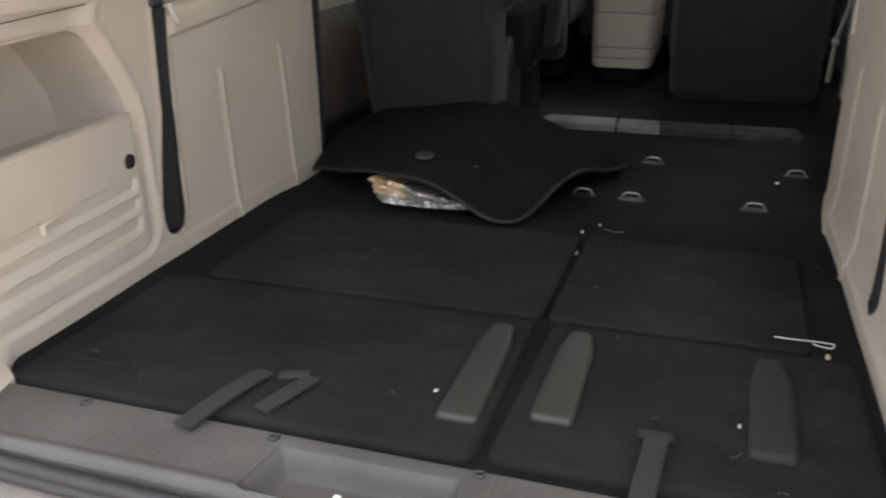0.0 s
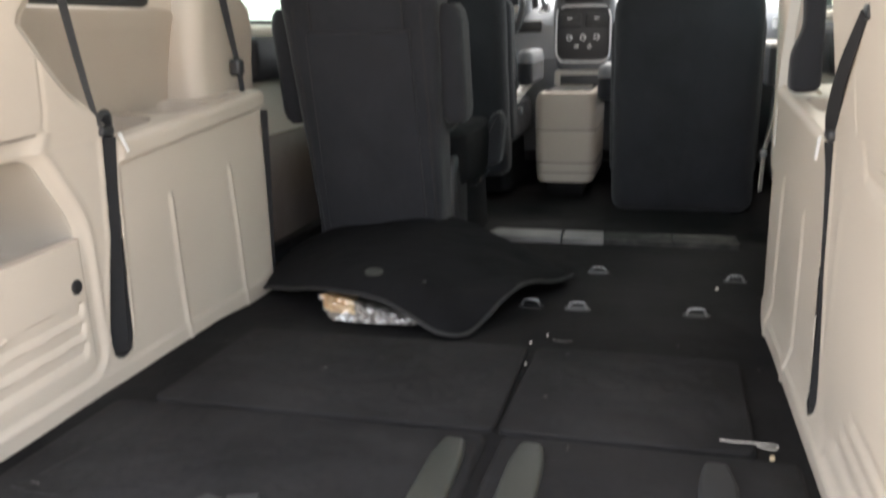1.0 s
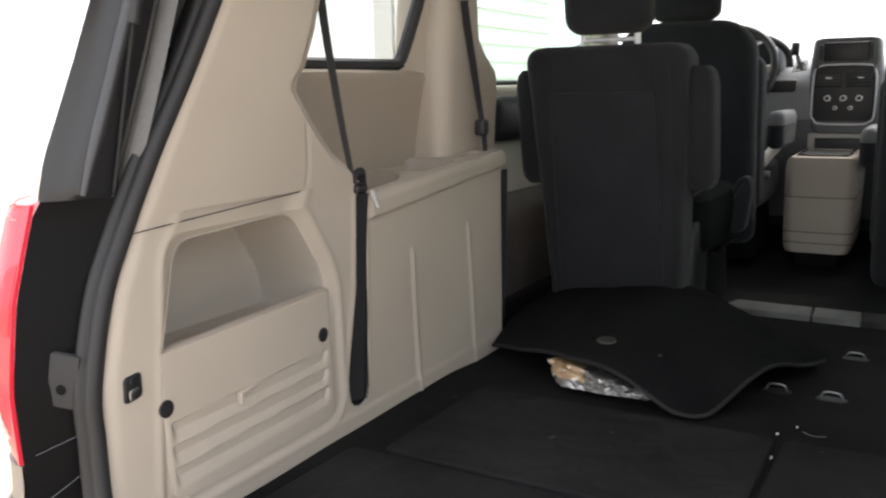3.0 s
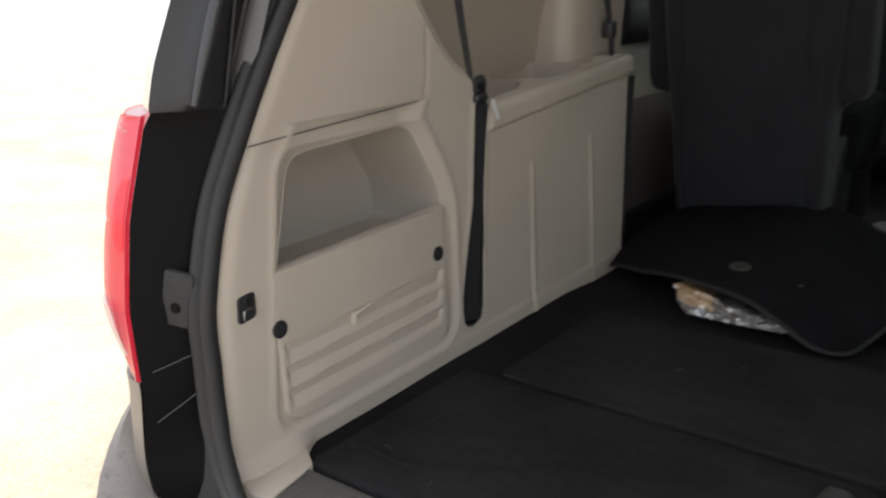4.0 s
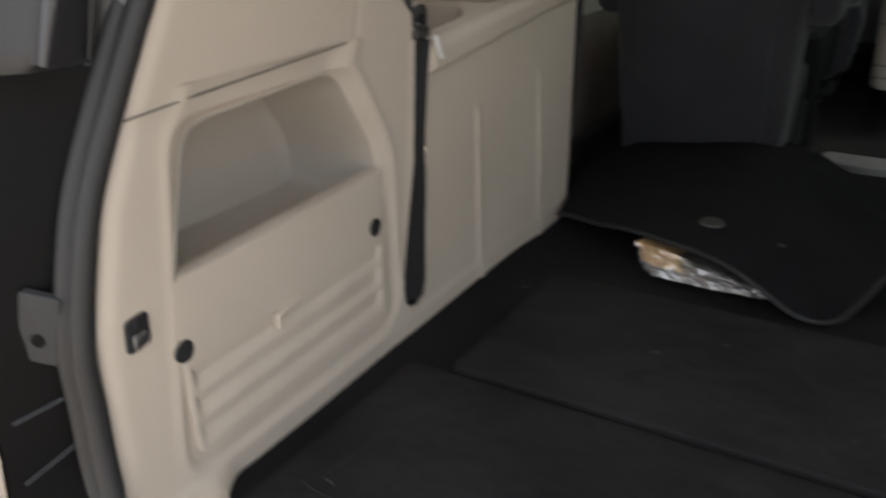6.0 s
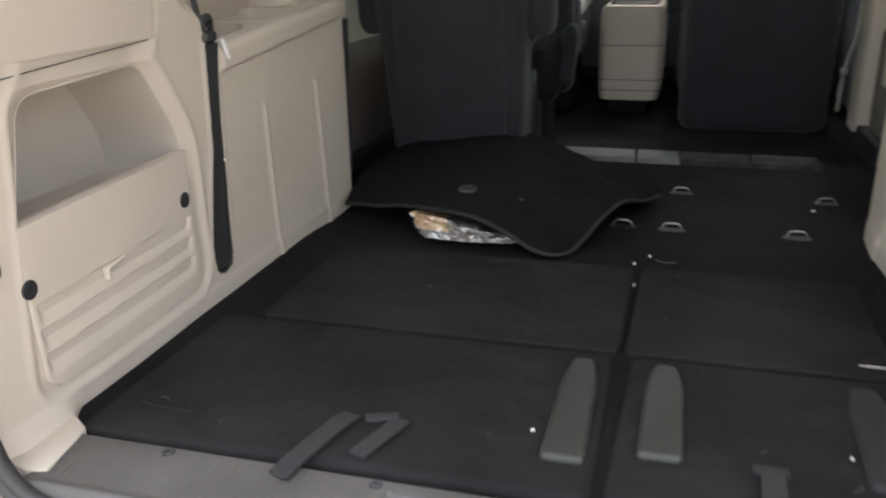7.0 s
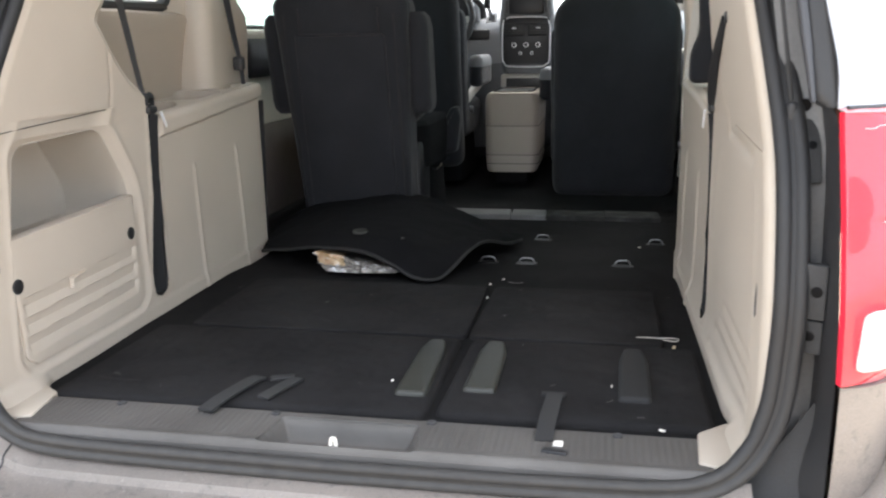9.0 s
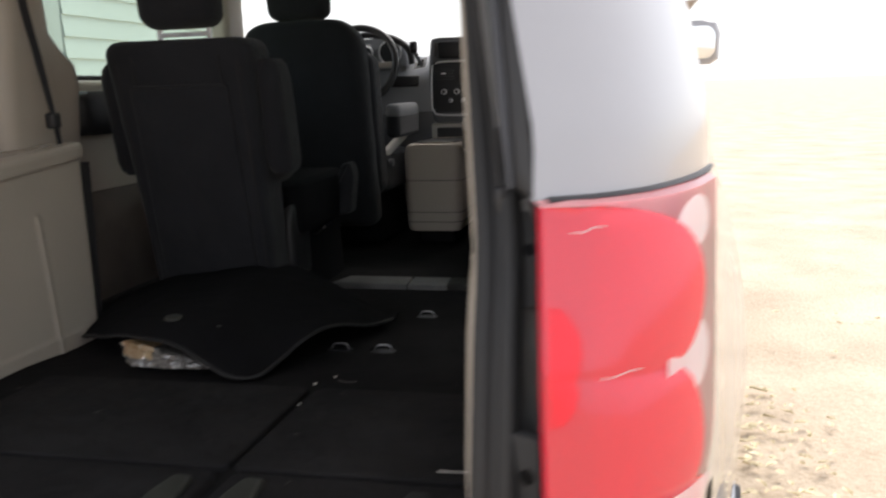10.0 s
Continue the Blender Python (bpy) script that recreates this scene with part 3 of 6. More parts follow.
tagged(part("leaf_litter", mesh_of(verts, faces), LEAF, smooth=0), "dry yellow leaves and grit on the sandy ground", "leaves", kind="stuff")

# ---- interior setting ----
FLOOR_Z = -0.008
fx, fy = np.linspace(-0.84, 0.84, 140), np.linspace(0.085, 3.7, 300)
X, Y = np.meshgrid(fx, fy, indexing="ij")
Z = FLOOR_Z - 0.016 * step(0.112, 0.100, Y) - 0.012 * step(0.9, 1.15, Y) - 0.018 * step(1.2, 1.55, Y) - 0.03 * step(1.98, 2.02, Y) + 0.02 * step(2.3, 2.6, Y)
Z += np.array([[0.0022 * noise.noise(Vector((a * 5, b * 5, 0))) for b in fy] for a in fx])
floor = tagged(part("floor", sheet(np.stack([X, Y, Z], 2)), CARPET), "black carpeted cargo floor of a minivan", "floor", kind="structure")
for side, tag in ((-1, "left"), (1, "right")):
    wall = tagged(part("wall_" + tag, lower_trim(side), BEIGE, smooth=35), "beige moulded plastic cargo side trim panel", "wall", kind="structure")
    part("pillar_trim", pillar_trim(side), BEIGE, wall)
    foot_line = [(-0.618, 0.140), (-0.606, 0.130), (-0.558, 0.097), (-0.5415, 0.002), (-0.57, -0.006), (-0.615, 0.012), (-0.628, 0.05), (-0.628, 0.13)] if side < 0 else [(0.606, 0.150), (0.586, 0.141), (0.5415, 0.1015), (0.5335, 0.004), (0.56, -0.006), (0.605, 0.012), (0.618, 0.05), (0.618, 0.14)]
    part("trim_foot", prism(smooth_outline(foot_line, 0.004, 3), -0.012, 0.0048, 0.002), BEIGE, wall)
    # slot walls are blackened in place of the shade within
    part("belt_slot", pocket(side, SLOT, 0.035), RUBBER, wall, "belt slot with its walls coloured black for the shade inside")
    if side < 0:
        part("storage_bin", pocket(side, BIN, 0.165, 0.010), BIN_GREY, wall, "beige open storage recess", smooth=32)
    seam = [(0.062, 0.4575), (0.18, 0.4640), (0.31, 0.4705), (0.43, 0.4765)] if side < 0 else [(0.095, 0.441), (0.20, 0.4475), (0.33, 0.456)]
    part("panel_seam", sweep([(side * (inner_x(side, y, z) - 0.0012), y, z) for y, z in seam], circle(0.0009, 6), 24, up=(side, 0, 0)), RUBBER if side < 0 else SHADED_BEIGE, wall, "thin joint between trim panels")
    part("shelf", shelf_top(side), BEIGE, wall, "beige ledge with shallow trays")
    part("window_wall", window_wall(side), SHADED_BEIGE, wall, "beige panel below the window, coloured darker for its shade")
    if side < 0:
        part("pillar_column", loft([(-0.785, (a + b) / 2, z, 0.17, b - a, 0.045) for z, a, b in ((0.47, 1.080, 1.385), (0.55, 1.085, 1.39), (0.64, 1.093, 1.405), (0.69, 1.10, 1.395), (0.73, 1.104, 1.34), (0.77, 1.108, 1.302), (0.85, 1.118, 1.295), (0.90, 1.127, 1.292), (0.905, 1.129, 1.290), (0.91, 1.128, 1.292), (1.05, 1.155, 1.29), (1.2, 1.19, 1.29))]), BEIGE, wall)
    else:
        part("pillar_column", loft([(x, 1.30, z, w, 0.10, 0.02) for x, z, w in ((0.615, 0.30, 0.03), (0.615, 0.47, 0.035), (0.620, 0.62, 0.045), (0.640, 0.69, 0.10), (0.660, 0.78, 0.15), (0.658, 1.0, 0.15), (0.645, 1.2, 0.15))]), BEIGE, wall)
        part("pillar_cover", loft([(0.671, 2.46, z, w, 0.05, 0.02) for z, w in ((0.735, 0.03), (0.745, 0.055), (0.80, 0.062), (0.95, 0.068), (1.15, 0.075))]), BLACK, wall, "black front pillar cover")
    part("pillar_column", loft([(side * 0.80, 2.47, z, 0.10, 0.16, 0.03) for z in np.linspace(-0.02, 1.2, 8)]), BEIGE, wall)
    if side > 0:
        part("pillar_cover", prism(smooth_outline([(0.570, 1.12), (0.645, 1.12), (0.630, 0.80), (0.646, 0.646), (0.648, 0.492), (0.590, 0.488), (0.591, 0.567), (0.611, 0.612), (0.605, 0.70), (0.590, 0.80)], 0.02), 0, 0.04, 0.012, Matrix(((1, 0, 0, 0), (0, 0, -1, 1.08), (0, 1, 0, 0), (0, 0, 0, 1)))), FABRIC, wall, "black pillar cover")
    part("window_post", sheet(np.array([[(side * (0.790 - 0.16 * (z - 0.69) - 0.035 * t), 1.050 + 0.33 * (z - 0.694) - 0.04 * max(0.0, 1 - (z - 0.684) / 0.05) * (1 - t) + 0.075 * t, z) for t in (0, 0.3, 0.7, 1)] for z in np.linspace(0.684, 1.2, 14)]), flip=side > 0), BEIGE, wall)
    win = tagged(thing("window_1" if side < 0 else "window_2", at=(side * 0.8, 0.7, 0.7)), "rear side window with a black rubber frame", "window", kind="structure")
    loop = smooth_outline([(0.34, 0.697), (1.045, 0.702), (1.165, 1.06), (0.50, 1.06)], 0.055, 6)
    wx = lambda z: 0.800 - 0.16 * (z - 0.69)
    part("window_frame", sweep([(side * wx(z), y, z) for y, z in loop[::2]], circle(0.016, 8, 1.0, 1.0), 90, closed=True, up=(side, 0, 0.16)), RUBBER, win)
    pane("pane", [(side * wx(0.69), 0.33, 0.69), (side * wx(0.69), 1.06, 0.69), (side * wx(1.07), 0.48, 1.07), (side * wx(1.07), 1.18, 1.07)], DARK_GLASS, win)
    win = tagged(thing("window_3" if side < 0 else "window_4", at=(side * 0.82, 1.9, 0.66)), "sliding door window of pale green glass", "window", kind="structure")
    wx2 = lambda z: 0.845 - 0.2 * (z - 0.66)
    pane("pane", [(side * wx2(0.655), 1.34, 0.655), (side * wx2(0.655), 2.46, 0.655), (side * wx2(1.08), 1.32, 1.08), (side * wx2(1.08), 2.46, 1.08)], GREEN_GLASS, win)
    part("window_seal", sweep([(side * 0.835, 1.42, 0.662), (side * 0.835, 1.9, 0.662), (side * 0.835, 2.42, 0.662)], circle(0.008, 8), 12), RUBBER, win)
    win = tagged(thing("window_5" if side < 0 else "window_6", at=(side * 0.82, 3.0, 0.66)), "front door window of clear glass", "window", kind="structure")
    pane("pane", [(side * wx2(0.655), 2.50, 0.655), (side * wx2(0.655), 3.75, 0.655), (side * wx2(1.08), 2.50, 1.08), (side * wx2(1.08), 3.05, 1.08)], CLEAR_GLASS, win)
    door = tagged(part("door_1" if side < 0 else "door_2", prism(smooth_outline([(1.26, -0.03), (2.40, -0.03), (2.40, 0.655), (1.26, 0.655)], 0.05), 0.0, 0.06, 0.02, Matrix(((0, 0, -side, side * 0.86), (1, 0, 0, 0), (0, 1, 0, 0), (0, 0, 0, 1)))), BEIGE), "beige inner trim of a closed sliding door", "door", kind="structure")
    part("armrest", loft([(side * 0.765, 1.70, z, 0.085 - k, 0.58 - 2 * k, 0.035) for z, k in ((0.498, 0.03), (0.510, 0.008), (0.53, 0.0), (0.595, 0.0), (0.612, 0.01), (0.622, 0.03))]), BLACK, door, "black padded armrest")
    part("lower_panel", prism(smooth_outline([(1.29, 0.0), (2.36, 0.0), (2.36, 0.33), (1.29, 0.33)], 0.04), 0.0, 0.012, 0.006, Matrix(((0, 0, -side, side * 0.802), (1, 0, 0, 0), (0, 1, 0, 0), (0, 0, 0, 1)))), DOOR_CARPET, door, "brown-grey carpeted lower door panel")
    part("door_pull", rod((side * 0.785, 1.35, 0.40), (side * 0.785, 1.35, 0.50), 0.012), STEEL, door, "chrome door pull")
    fd = tagged(part("door_3" if side < 0 else "door_4", prism(smooth_outline([(2.56, -0.03), (3.7, -0.03), (3.7, 0.655), (2.56, 0.655)], 0.05), 0.0, 0.06, 0.02, Matrix(((0, 0, -side, side * 0.86), (1, 0, 0, 0), (0, 1, 0, 0), (0, 0, 0, 1)))), DASH), "dark inner trim of a closed front door", "door", kind="structure")
    part("armrest", loft([(side * 0.772, 2.93, z, 0.11, 0.66, 0.03) for z in (0.40, 0.42, 0.520, 0.535)]), GREY_PLASTIC, fd)
    part("armrest_pad", loft([(side * 0.772, 2.93, z, 0.106 - k, 0.655 - k, 0.03) for z, k in ((0.534, 0.0), (0.548, 0.0), (0.555, 0.02))]), BEIGE_GREY, fd, "pale grey armrest top")
    part("door_handle", loft([(side * 0.785, 3.0, z, 0.04, 0.13, 0.015) for z in (0.60, 0.605, 0.635, 0.64)]), BRIGHT, fd, "bright inner door handle")

# blocks added to keep daylight from leaking in below the sliding doors
for side in (-1, 1):
    tagged(part("sill_filler", block((side * 0.83, 1.85, -0.05), (0.14, 1.34, 0.11), 0.012), BLACK), "black filler block along the sliding door sill", "sill", kind="structure")

# headliner
hx, hy = np.linspace(-1, 1, 40), np.linspace(0.50, 2.95, 40)
X, Y = np.meshgrid(hx, hy, indexing="ij")
tagged(part("ceiling", sheet(np.stack([X * 0.74, Y, 1.20 - 0.14 * np.abs(X) ** 4 - 0.05 * step(2.4, 2.95, Y)], 2), flip=True), HEADLINER), "pale cloth headliner", "ceiling", kind="structure")


# ---- fittings on the side trim ----
def frame_yz(side, x):
    """Lay an outline drawn in (y, z) on a side wall, its height growing towards the middle."""
    return Matrix(((0, 0, -side, side * x), (1, 0, 0, 0), (0, 1, 0, 0), (0, 0, 0, 1)))


def storage_door():
    ny, nz = 120, 124
    v = np.linspace(0, 1, nz)
    P = np.zeros((ny + 2, nz + 4, 3))
    for i, u in enumerate(np.linspace(0, 1, ny)):
        high = 0.2765 + 0.0105 * u
        for j, z in enumerate(high - v * (high - 0.042)):
            corner = 0.022 * max(0, 1 - (z - 0.042) / 0.022) ** 2 if z < 0.064 else 0
            a, b = 0.097 + 0.014 * (0.286 - z) / 0.24 + corner, 0.501 + 0.008 * (0.286 - z) / 0.24 - corner
            y = a + u * (b - a)
            top = 0.168 + 0.012 * u
            x = 0.6165
            if top - 3 * 0.0362 < z < top and 0.115 < y < 0.49:
                k = (top - z) / 0.0362
                f = k - math.floor(k)
                fade = min(1, (y - 0.115) / 0.012, (0.49 - y) / 0.012)
                x += 0.0145 * fade * ((1 - f) ** 1.2 if f > 0.14 else f / 0.14)
            e = min(u, 1 - u) * 0.4
            x += 0.002 * max(0, 1 - e / 0.004)
            P[i, j + 2] = (-x, y, z)
        P[i, 1] = (-0.624, P[i, 2, 1], high + 0.0025)
        P[i, 0] = (-0.640, P[i, 2, 1], high + 0.0005)
        P[i, nz + 2] = (-0.620, P[i, nz + 1, 1], 0.040)
        P[i, nz + 3] = (-0.640, P[i, nz + 1, 1], 0.039)
    P = np.roll(P, 1, 0)
    for end, nxt in ((0, 1), (-1, -2)):
        P[end] = P[nxt]
        P[end, :, 0] = -0.632
    return sheet(P)


wall_l, wall_r = bpy.data.objects["wall_left"], bpy.data.objects["wall_right"]
sdoor = part("storage_door", storage_door(), BEIGE, wall_l, "beige ribbed storage compartment cover", smooth=30)
part("pull_tab", join(prism(smooth_outline([(0.257, 0.163), (0.303, 0.170), (0.303, 0.176), (0.257, 0.170)], 0.002, 3), -0.004, 0.005, 0.002, frame_yz(-1, 0.6160)), prism(smooth_outline([(0.256, 0.149), (0.263, 0.149), (0.263, 0.168), (0.256, 0.168)], 0.002, 3), -0.004, 0.0046, 0.002, frame_yz(-1, 0.6160))), BEIGE, sdoor)
for y, z in ((0.108, 0.194), (0.478, 0.208)):
    knob = part("knob", prism(circle(0.0135, 20), 0, 0.003, 0.001, frame_yz(-1, 0.6175) @ Matrix.Translation((y, z, 0))), BLACK, sdoor, "round black turn fastener")
# rear release switch
part("switch_bezel", prism(smooth_outline([(0.0375, 0.2235), (0.0685, 0.2275), (0.069, 0.264), (0.039, 0.261)], 0.007), 0, 0.004, 0.0015, frame_yz(-1, 0.6190)), BLACK, wall_l, "black switch bezel")
part("rocker", prism(smooth_outline([(0.045, 0.227), (0.063, 0.2295), (0.0635, 0.244), (0.0455, 0.2425)], 0.004), 0, 0.002, 0.001, frame_yz(-1, 0.6152)), STEEL, wall_l, "grey rocker switch")
part("socket", prism([(0.0545 + a, 0.2545 + b) for a, b in circle(0.0062, 14)], 0, 0.002, 0.001, frame_yz(-1, 0.6152)), SCREEN, wall_l, "black round socket")
part("latch_slot", prism(smooth_outline([(0.066, 0.205), (0.088, 0.207), (0.088, 0.262), (0.066, 0.260)], 0.006), 0, 0.004, 0.002, frame_yz(1, 0.6105)), GREY_PLASTIC, wall_r, "dark recessed latch")


def seat_belt(side, low, top, group):
    belt = thing("seat_belt", "black seat belt with a steel latch tongue in the side trim", "seat belt", group, at=(side * 0.6, low[1], low[2]))
    ix = lambda y, z: inner_x(side, y, z)
    line = [(side * (ix(0.575, 0.05) + 0.006), 0.572, 0.048), (side * (ix(0.58, 0.15) + 0.006), 0.583, 0.16), (side * (ix(0.6, 0.28) + 0.004), 0.599, 0.28), (side * (ix(0.61, 0.40) + 0.000), 0.611, 0.40), (side * (ix(0.61, 0.45) - 0.006), 0.612, 0.452)]
    part("webbing", sweep(line, strip_profile(0.042, 0.0025), 40, up=(side, 0.25, 0), scale=[1.25, 1.2, 0.95, 0.8, 0.66]), WEB, belt)
    part("webbing", sweep(top, strip_profile(0.016 if side < 0 else 0.017, 0.0025), 40, up=(side * 0.6, 0.8, 0), scale=[0.6, 0.85, 1.0, 1.0] if side < 0 else [1.3, 1.2, 1.0, 0.7]), STRAP if side < 0 else WEB, belt)
    buckle = part("buckle", block((side * (ix(0.61, 0.46) + 0.0), 0.606, 0.463), (0.022, 0.036, 0.018), 0.006), BLACK, belt)
    part("tongue", prism(smooth_outline([(0.646, 0.420), (0.652, 0.421), (0.632, 0.458), (0.625, 0.457)], 0.002), 0, 0.004, 0.001, frame_yz(side, ix(0.61, 0.45) - 0.014)), BRIGHT, buckle, "shiny steel latch tongue")
    return belt


seat_belt(-1, (0, 0.57, 0.06), [(-0.613, 0.600, 0.470), (-0.615, 0.583, 0.493), (-0.63, 0.565, 0.642), (-0.66, 0.573, 0.80), (-0.668, 0.575, 0.95)], "rear seat belts")
seat_belt(1, (0, 0.57, 0.06), [(0.596, 0.600, 0.465), (0.588, 0.565, 0.50), (0.580, 0.47, 0.565), (0.578, 0.37, 0.630)], "rear seat belts")
part("belt_guide", block((0.585, 0.372, 0.632), (0.014, 0.03, 0.02), 0.005), BLACK, wall_r, "black belt guide in the pillar trim")
belt = thing("seat_belt", "black seat belt hanging on the side pillar", "seat belt", "middle seat belts", at=(-0.66, 1.19, 0.5))
part("webbing", sweep([(-0.65, 1.200, 0.485), (-0.652, 1.195, 0.54), (-0.672, 1.195, 0.66), (-0.684, 1.175, 0.80), (-0.688, 1.165, 0.88)], strip_profile(0.017, 0.003), 30, up=(-0.6, 0.8, 0), scale=[0.7, 0.8, 1, 1.1, 1.1]), WEB, belt)
part("buckle", block((-0.656, 1.193, 0.55), (0.03, 0.03, 0.04), 0.008), BLACK, belt)
part("webbing", sweep([(-0.640, 1.262, 0.44), (-0.645, 1.264, 0.25), (-0.655, 1.268, 0.0)], strip_profile(0.04, 0.003), 16, up=(-0.6, 0.8, 0)), WEB, belt)
anchor = part("anchor", block((-0.69, 1.165, 0.885), (0.03, 0.055, 0.06), 0.012), BEIGE_GREY, belt)
part("bolt", rod((-0.67, 1.165, 0.895), (-0.685, 1.165, 0.895), 0.011), STEEL, anchor)
belt = thing("seat_belt", "pale grey seat belt hanging on the side pillar", "seat belt", "middle seat belts", at=(0.62, 1.24, 0.5))
part("webbing", sweep([(0.602, 1.245, 0.36), (0.604, 1.242, 0.50), (0.616, 1.242, 0.66), (0.64, 1.24, 0.84), (0.648, 1.24, 0.98)], strip_profile(0.022, 0.003), 30, up=(0.5, 0.85, 0)), BEIGE_GREY, belt)
part("anchor", block((0.648, 1.236, 0.98), (0.04, 0.03, 0.06), 0.010), BEIGE_GREY, belt)
belt = thing("seat_belt", "pale grey front seat belt hanging on the door pillar", "seat belt", at=(0.72, 2.4, 0.3))
part("webbing", sweep([(0.692, 2.39, 0.05), (0.698, 2.39, 0.19), (0.724, 2.39, 0.33), (0.719, 2.39, 0.60), (0.711, 2.39, 0.865)], strip_profile(0.026, 0.003), 30, up=(1, -0.6, 0)), BEIGE_GREY, belt)
part("tongue", block((0.711, 2.385, 0.875), (0.022, 0.012, 0.030), 0.004), BRIGHT, belt, "bright belt slide")
part("anchor", block((0.712, 2.392, 0.935), (0.05, 0.04, 0.10), 0.014), BEIGE_GREY, belt)
part("latch", block((0.694, 2.38, 0.185), (0.026, 0.02, 0.026), 0.006), DULL_STEEL, belt, "dull steel belt anchor plate")

# ---- folded third-row seats ----
TOP = 0.004


def folded_seat(name, x0, x1, rear_x0, rear_x1, label, rear_y):
    s = thing(name, label, "folded seat", "folded seats", at=((x0 + x1) / 2, 0.5, FLOOR_Z))
    part("rear_panel", prism(smooth_outline([(rear_x0, rear_y), (rear_x1, rear_y + 0.004), (rear_x1, 0.486), (rear_x0 + 0.01, 0.486)], 0.025), FLOOR_Z - 0.018, TOP, 0.014, steps=5), PANEL_CARPET, s)
    part("front_panel", prism(smooth_outline([(x0, 0.496), (x1, 0.496), (x1, 0.872), (x0 + 0.01, 0.872)], 0.02), FLOOR_Z - 0.014, TOP - 0.001, 0.005, steps=4), PANEL_CARPET, s)
    return s


def hinge_cover(s, base_x, top_x, y0, y1, w0, w1, mat=None):
    out = [(base_x - w0 / 2, y0), (base_x + w0 / 2, y0), (top_x + w1 / 2 + 0.004, y1 - 0.065), (top_x + 0.017, y1 - 0.006), (top_x - 0.017, y1 - 0.006), (top_x - w1 / 2 - 0.004, y1 - 0.065)]
    part("hinge_cover", prism(smooth_outline(out, 0.012, 5), TOP - 0.002, TOP + 0.010, 0.009, steps=5), mat or PAD, s, "black cloth hinge cover" if mat else "grey vinyl hinge cover")


def strap(s, pts, w=0.034, label="grey webbing pull strap"):
    part("pull_strap", sweep(pts, strip_profile(w, 0.004), 30, up=(0, 0, 1)), STRAP, s, label)


left = folded_seat("folded_seat", -0.505, 0.114, -0.578, 0.110, "wide folded third-row seat back covered in black carpet", 0.100)
hinge_cover(left, 0.068, 0.066, 0.172, 0.450, 0.058, 0.044)
strap(left, [(-0.220, 0.210, TOP + 0.003), (-0.228, 0.18, TOP + 0.007), (-0.245, 0.105, TOP + 0.008), (-0.256, 0.056, TOP + 0.005)], 0.028)
strap(left, [(-0.150, 0.214, TOP + 0.003), (-0.162, 0.170, TOP + 0.006), (-0.180, 0.120, TOP + 0.004)], 0.025)
part("strap_buckle", block((-0.178, 0.212, TOP + 0.004), (0.045, 0.018, 0.006), 0.002, pose(0, 0, 0, 0, 0, 20)), STRAP, left)
# dark rods draw the shade of creases in the carpet
part("seam", sweep([(-0.440, 0.462, TOP - 0.0004), (-0.458, 0.452, TOP - 0.0004), (-0.480, 0.36, TOP - 0.0004), (-0.512, 0.205, TOP - 0.0004)], circle(0.0010, 6), 30), WEB, left, "dark line drawn for a crease in the carpet")
part("seam", sweep([(-0.53, 0.180, TOP - 0.0004), (-0.50, 0.172, TOP - 0.0004), (-0.44, 0.170, TOP - 0.0004)], circle(0.0010, 6), 20), WEB, left)
right = folded_seat("folded_seat", 0.1205, 0.515, 0.1205, 0.574, "narrow folded third-row seat back covered in black carpet", 0.115)
hinge_cover(right, 0.184, 0.185, 0.203, 0.456, 0.059, 0.046)
hinge_cover(right, 0.450, 0.453, 0.200, 0.450, 0.057, 0.046, COVER_CLOTH)
strap(right, [(0.316, 0.21, TOP + 0.003), (0.313, 0.15, TOP + 0.006), (0.310, 0.095, TOP + 0.006), (0.309, 0.06, 0.006), (0.309, 0.042, 0.003)], 0.028)
part("strap_buckle", block((0.314, 0.212, TOP + 0.002), (0.042, 0.016, 0.006), 0.002), COVER_CLOTH, right)
part("strap_tag", prism(smooth_outline([(0.322, 0.028), (0.338, 0.027), (0.339, 0.040), (0.324, 0.041)], 0.004), 0.002, 0.007, 0.002), PAPER, right, "white sewn strap tag")
part("strap_end", prism(smooth_outline([(0.306, 0.006), (0.345, 0.0), (0.348, 0.012), (0.31, 0.02)], 0.004), -0.002, 0.006, 0.002), BLACK, right, "black strap end")
part("floor_hinge", block((0.1173, 0.68, -0.0135), (0.006, 0.36, 0.008), 0.002), RUBBER, floor)

# seat anchor loops in the floor
for x, y, z in ((0.179, 1.190, 0), (0.448, 1.190, 0), (0.198, 1.568, 0), (0.557, 1.540, 0), (0.068, 1.193, 0)):
    a = thing("floor_anchor", "steel seat anchor loop in the carpet", "anchor", "seat anchors", at=(x, y, FLOOR_Z))
    fz = FLOOR_Z - 0.012 - 0.018 * float(step(1.2, 1.55, y))
    part("loop", sweep([(x - 0.022, y, fz - 0.012), (x - 0.021, y, fz + 0.004), (x - 0.015, y, fz + 0.014), (x, y, fz + 0.016), (x + 0.015, y, fz + 0.014), (x + 0.021, y, fz + 0.004), (x + 0.022, y, fz - 0.012)], circle(0.0026, 8), 26, up=(0, 1, 0)), DULL_STEEL, a)
    part("cup", prism([(x + p, y + q) for p, q in rounded(0.062, 0.034, 0.014)], fz - 0.012, fz + 0.001, 0.002), BLACK, a, "black anchor cup")

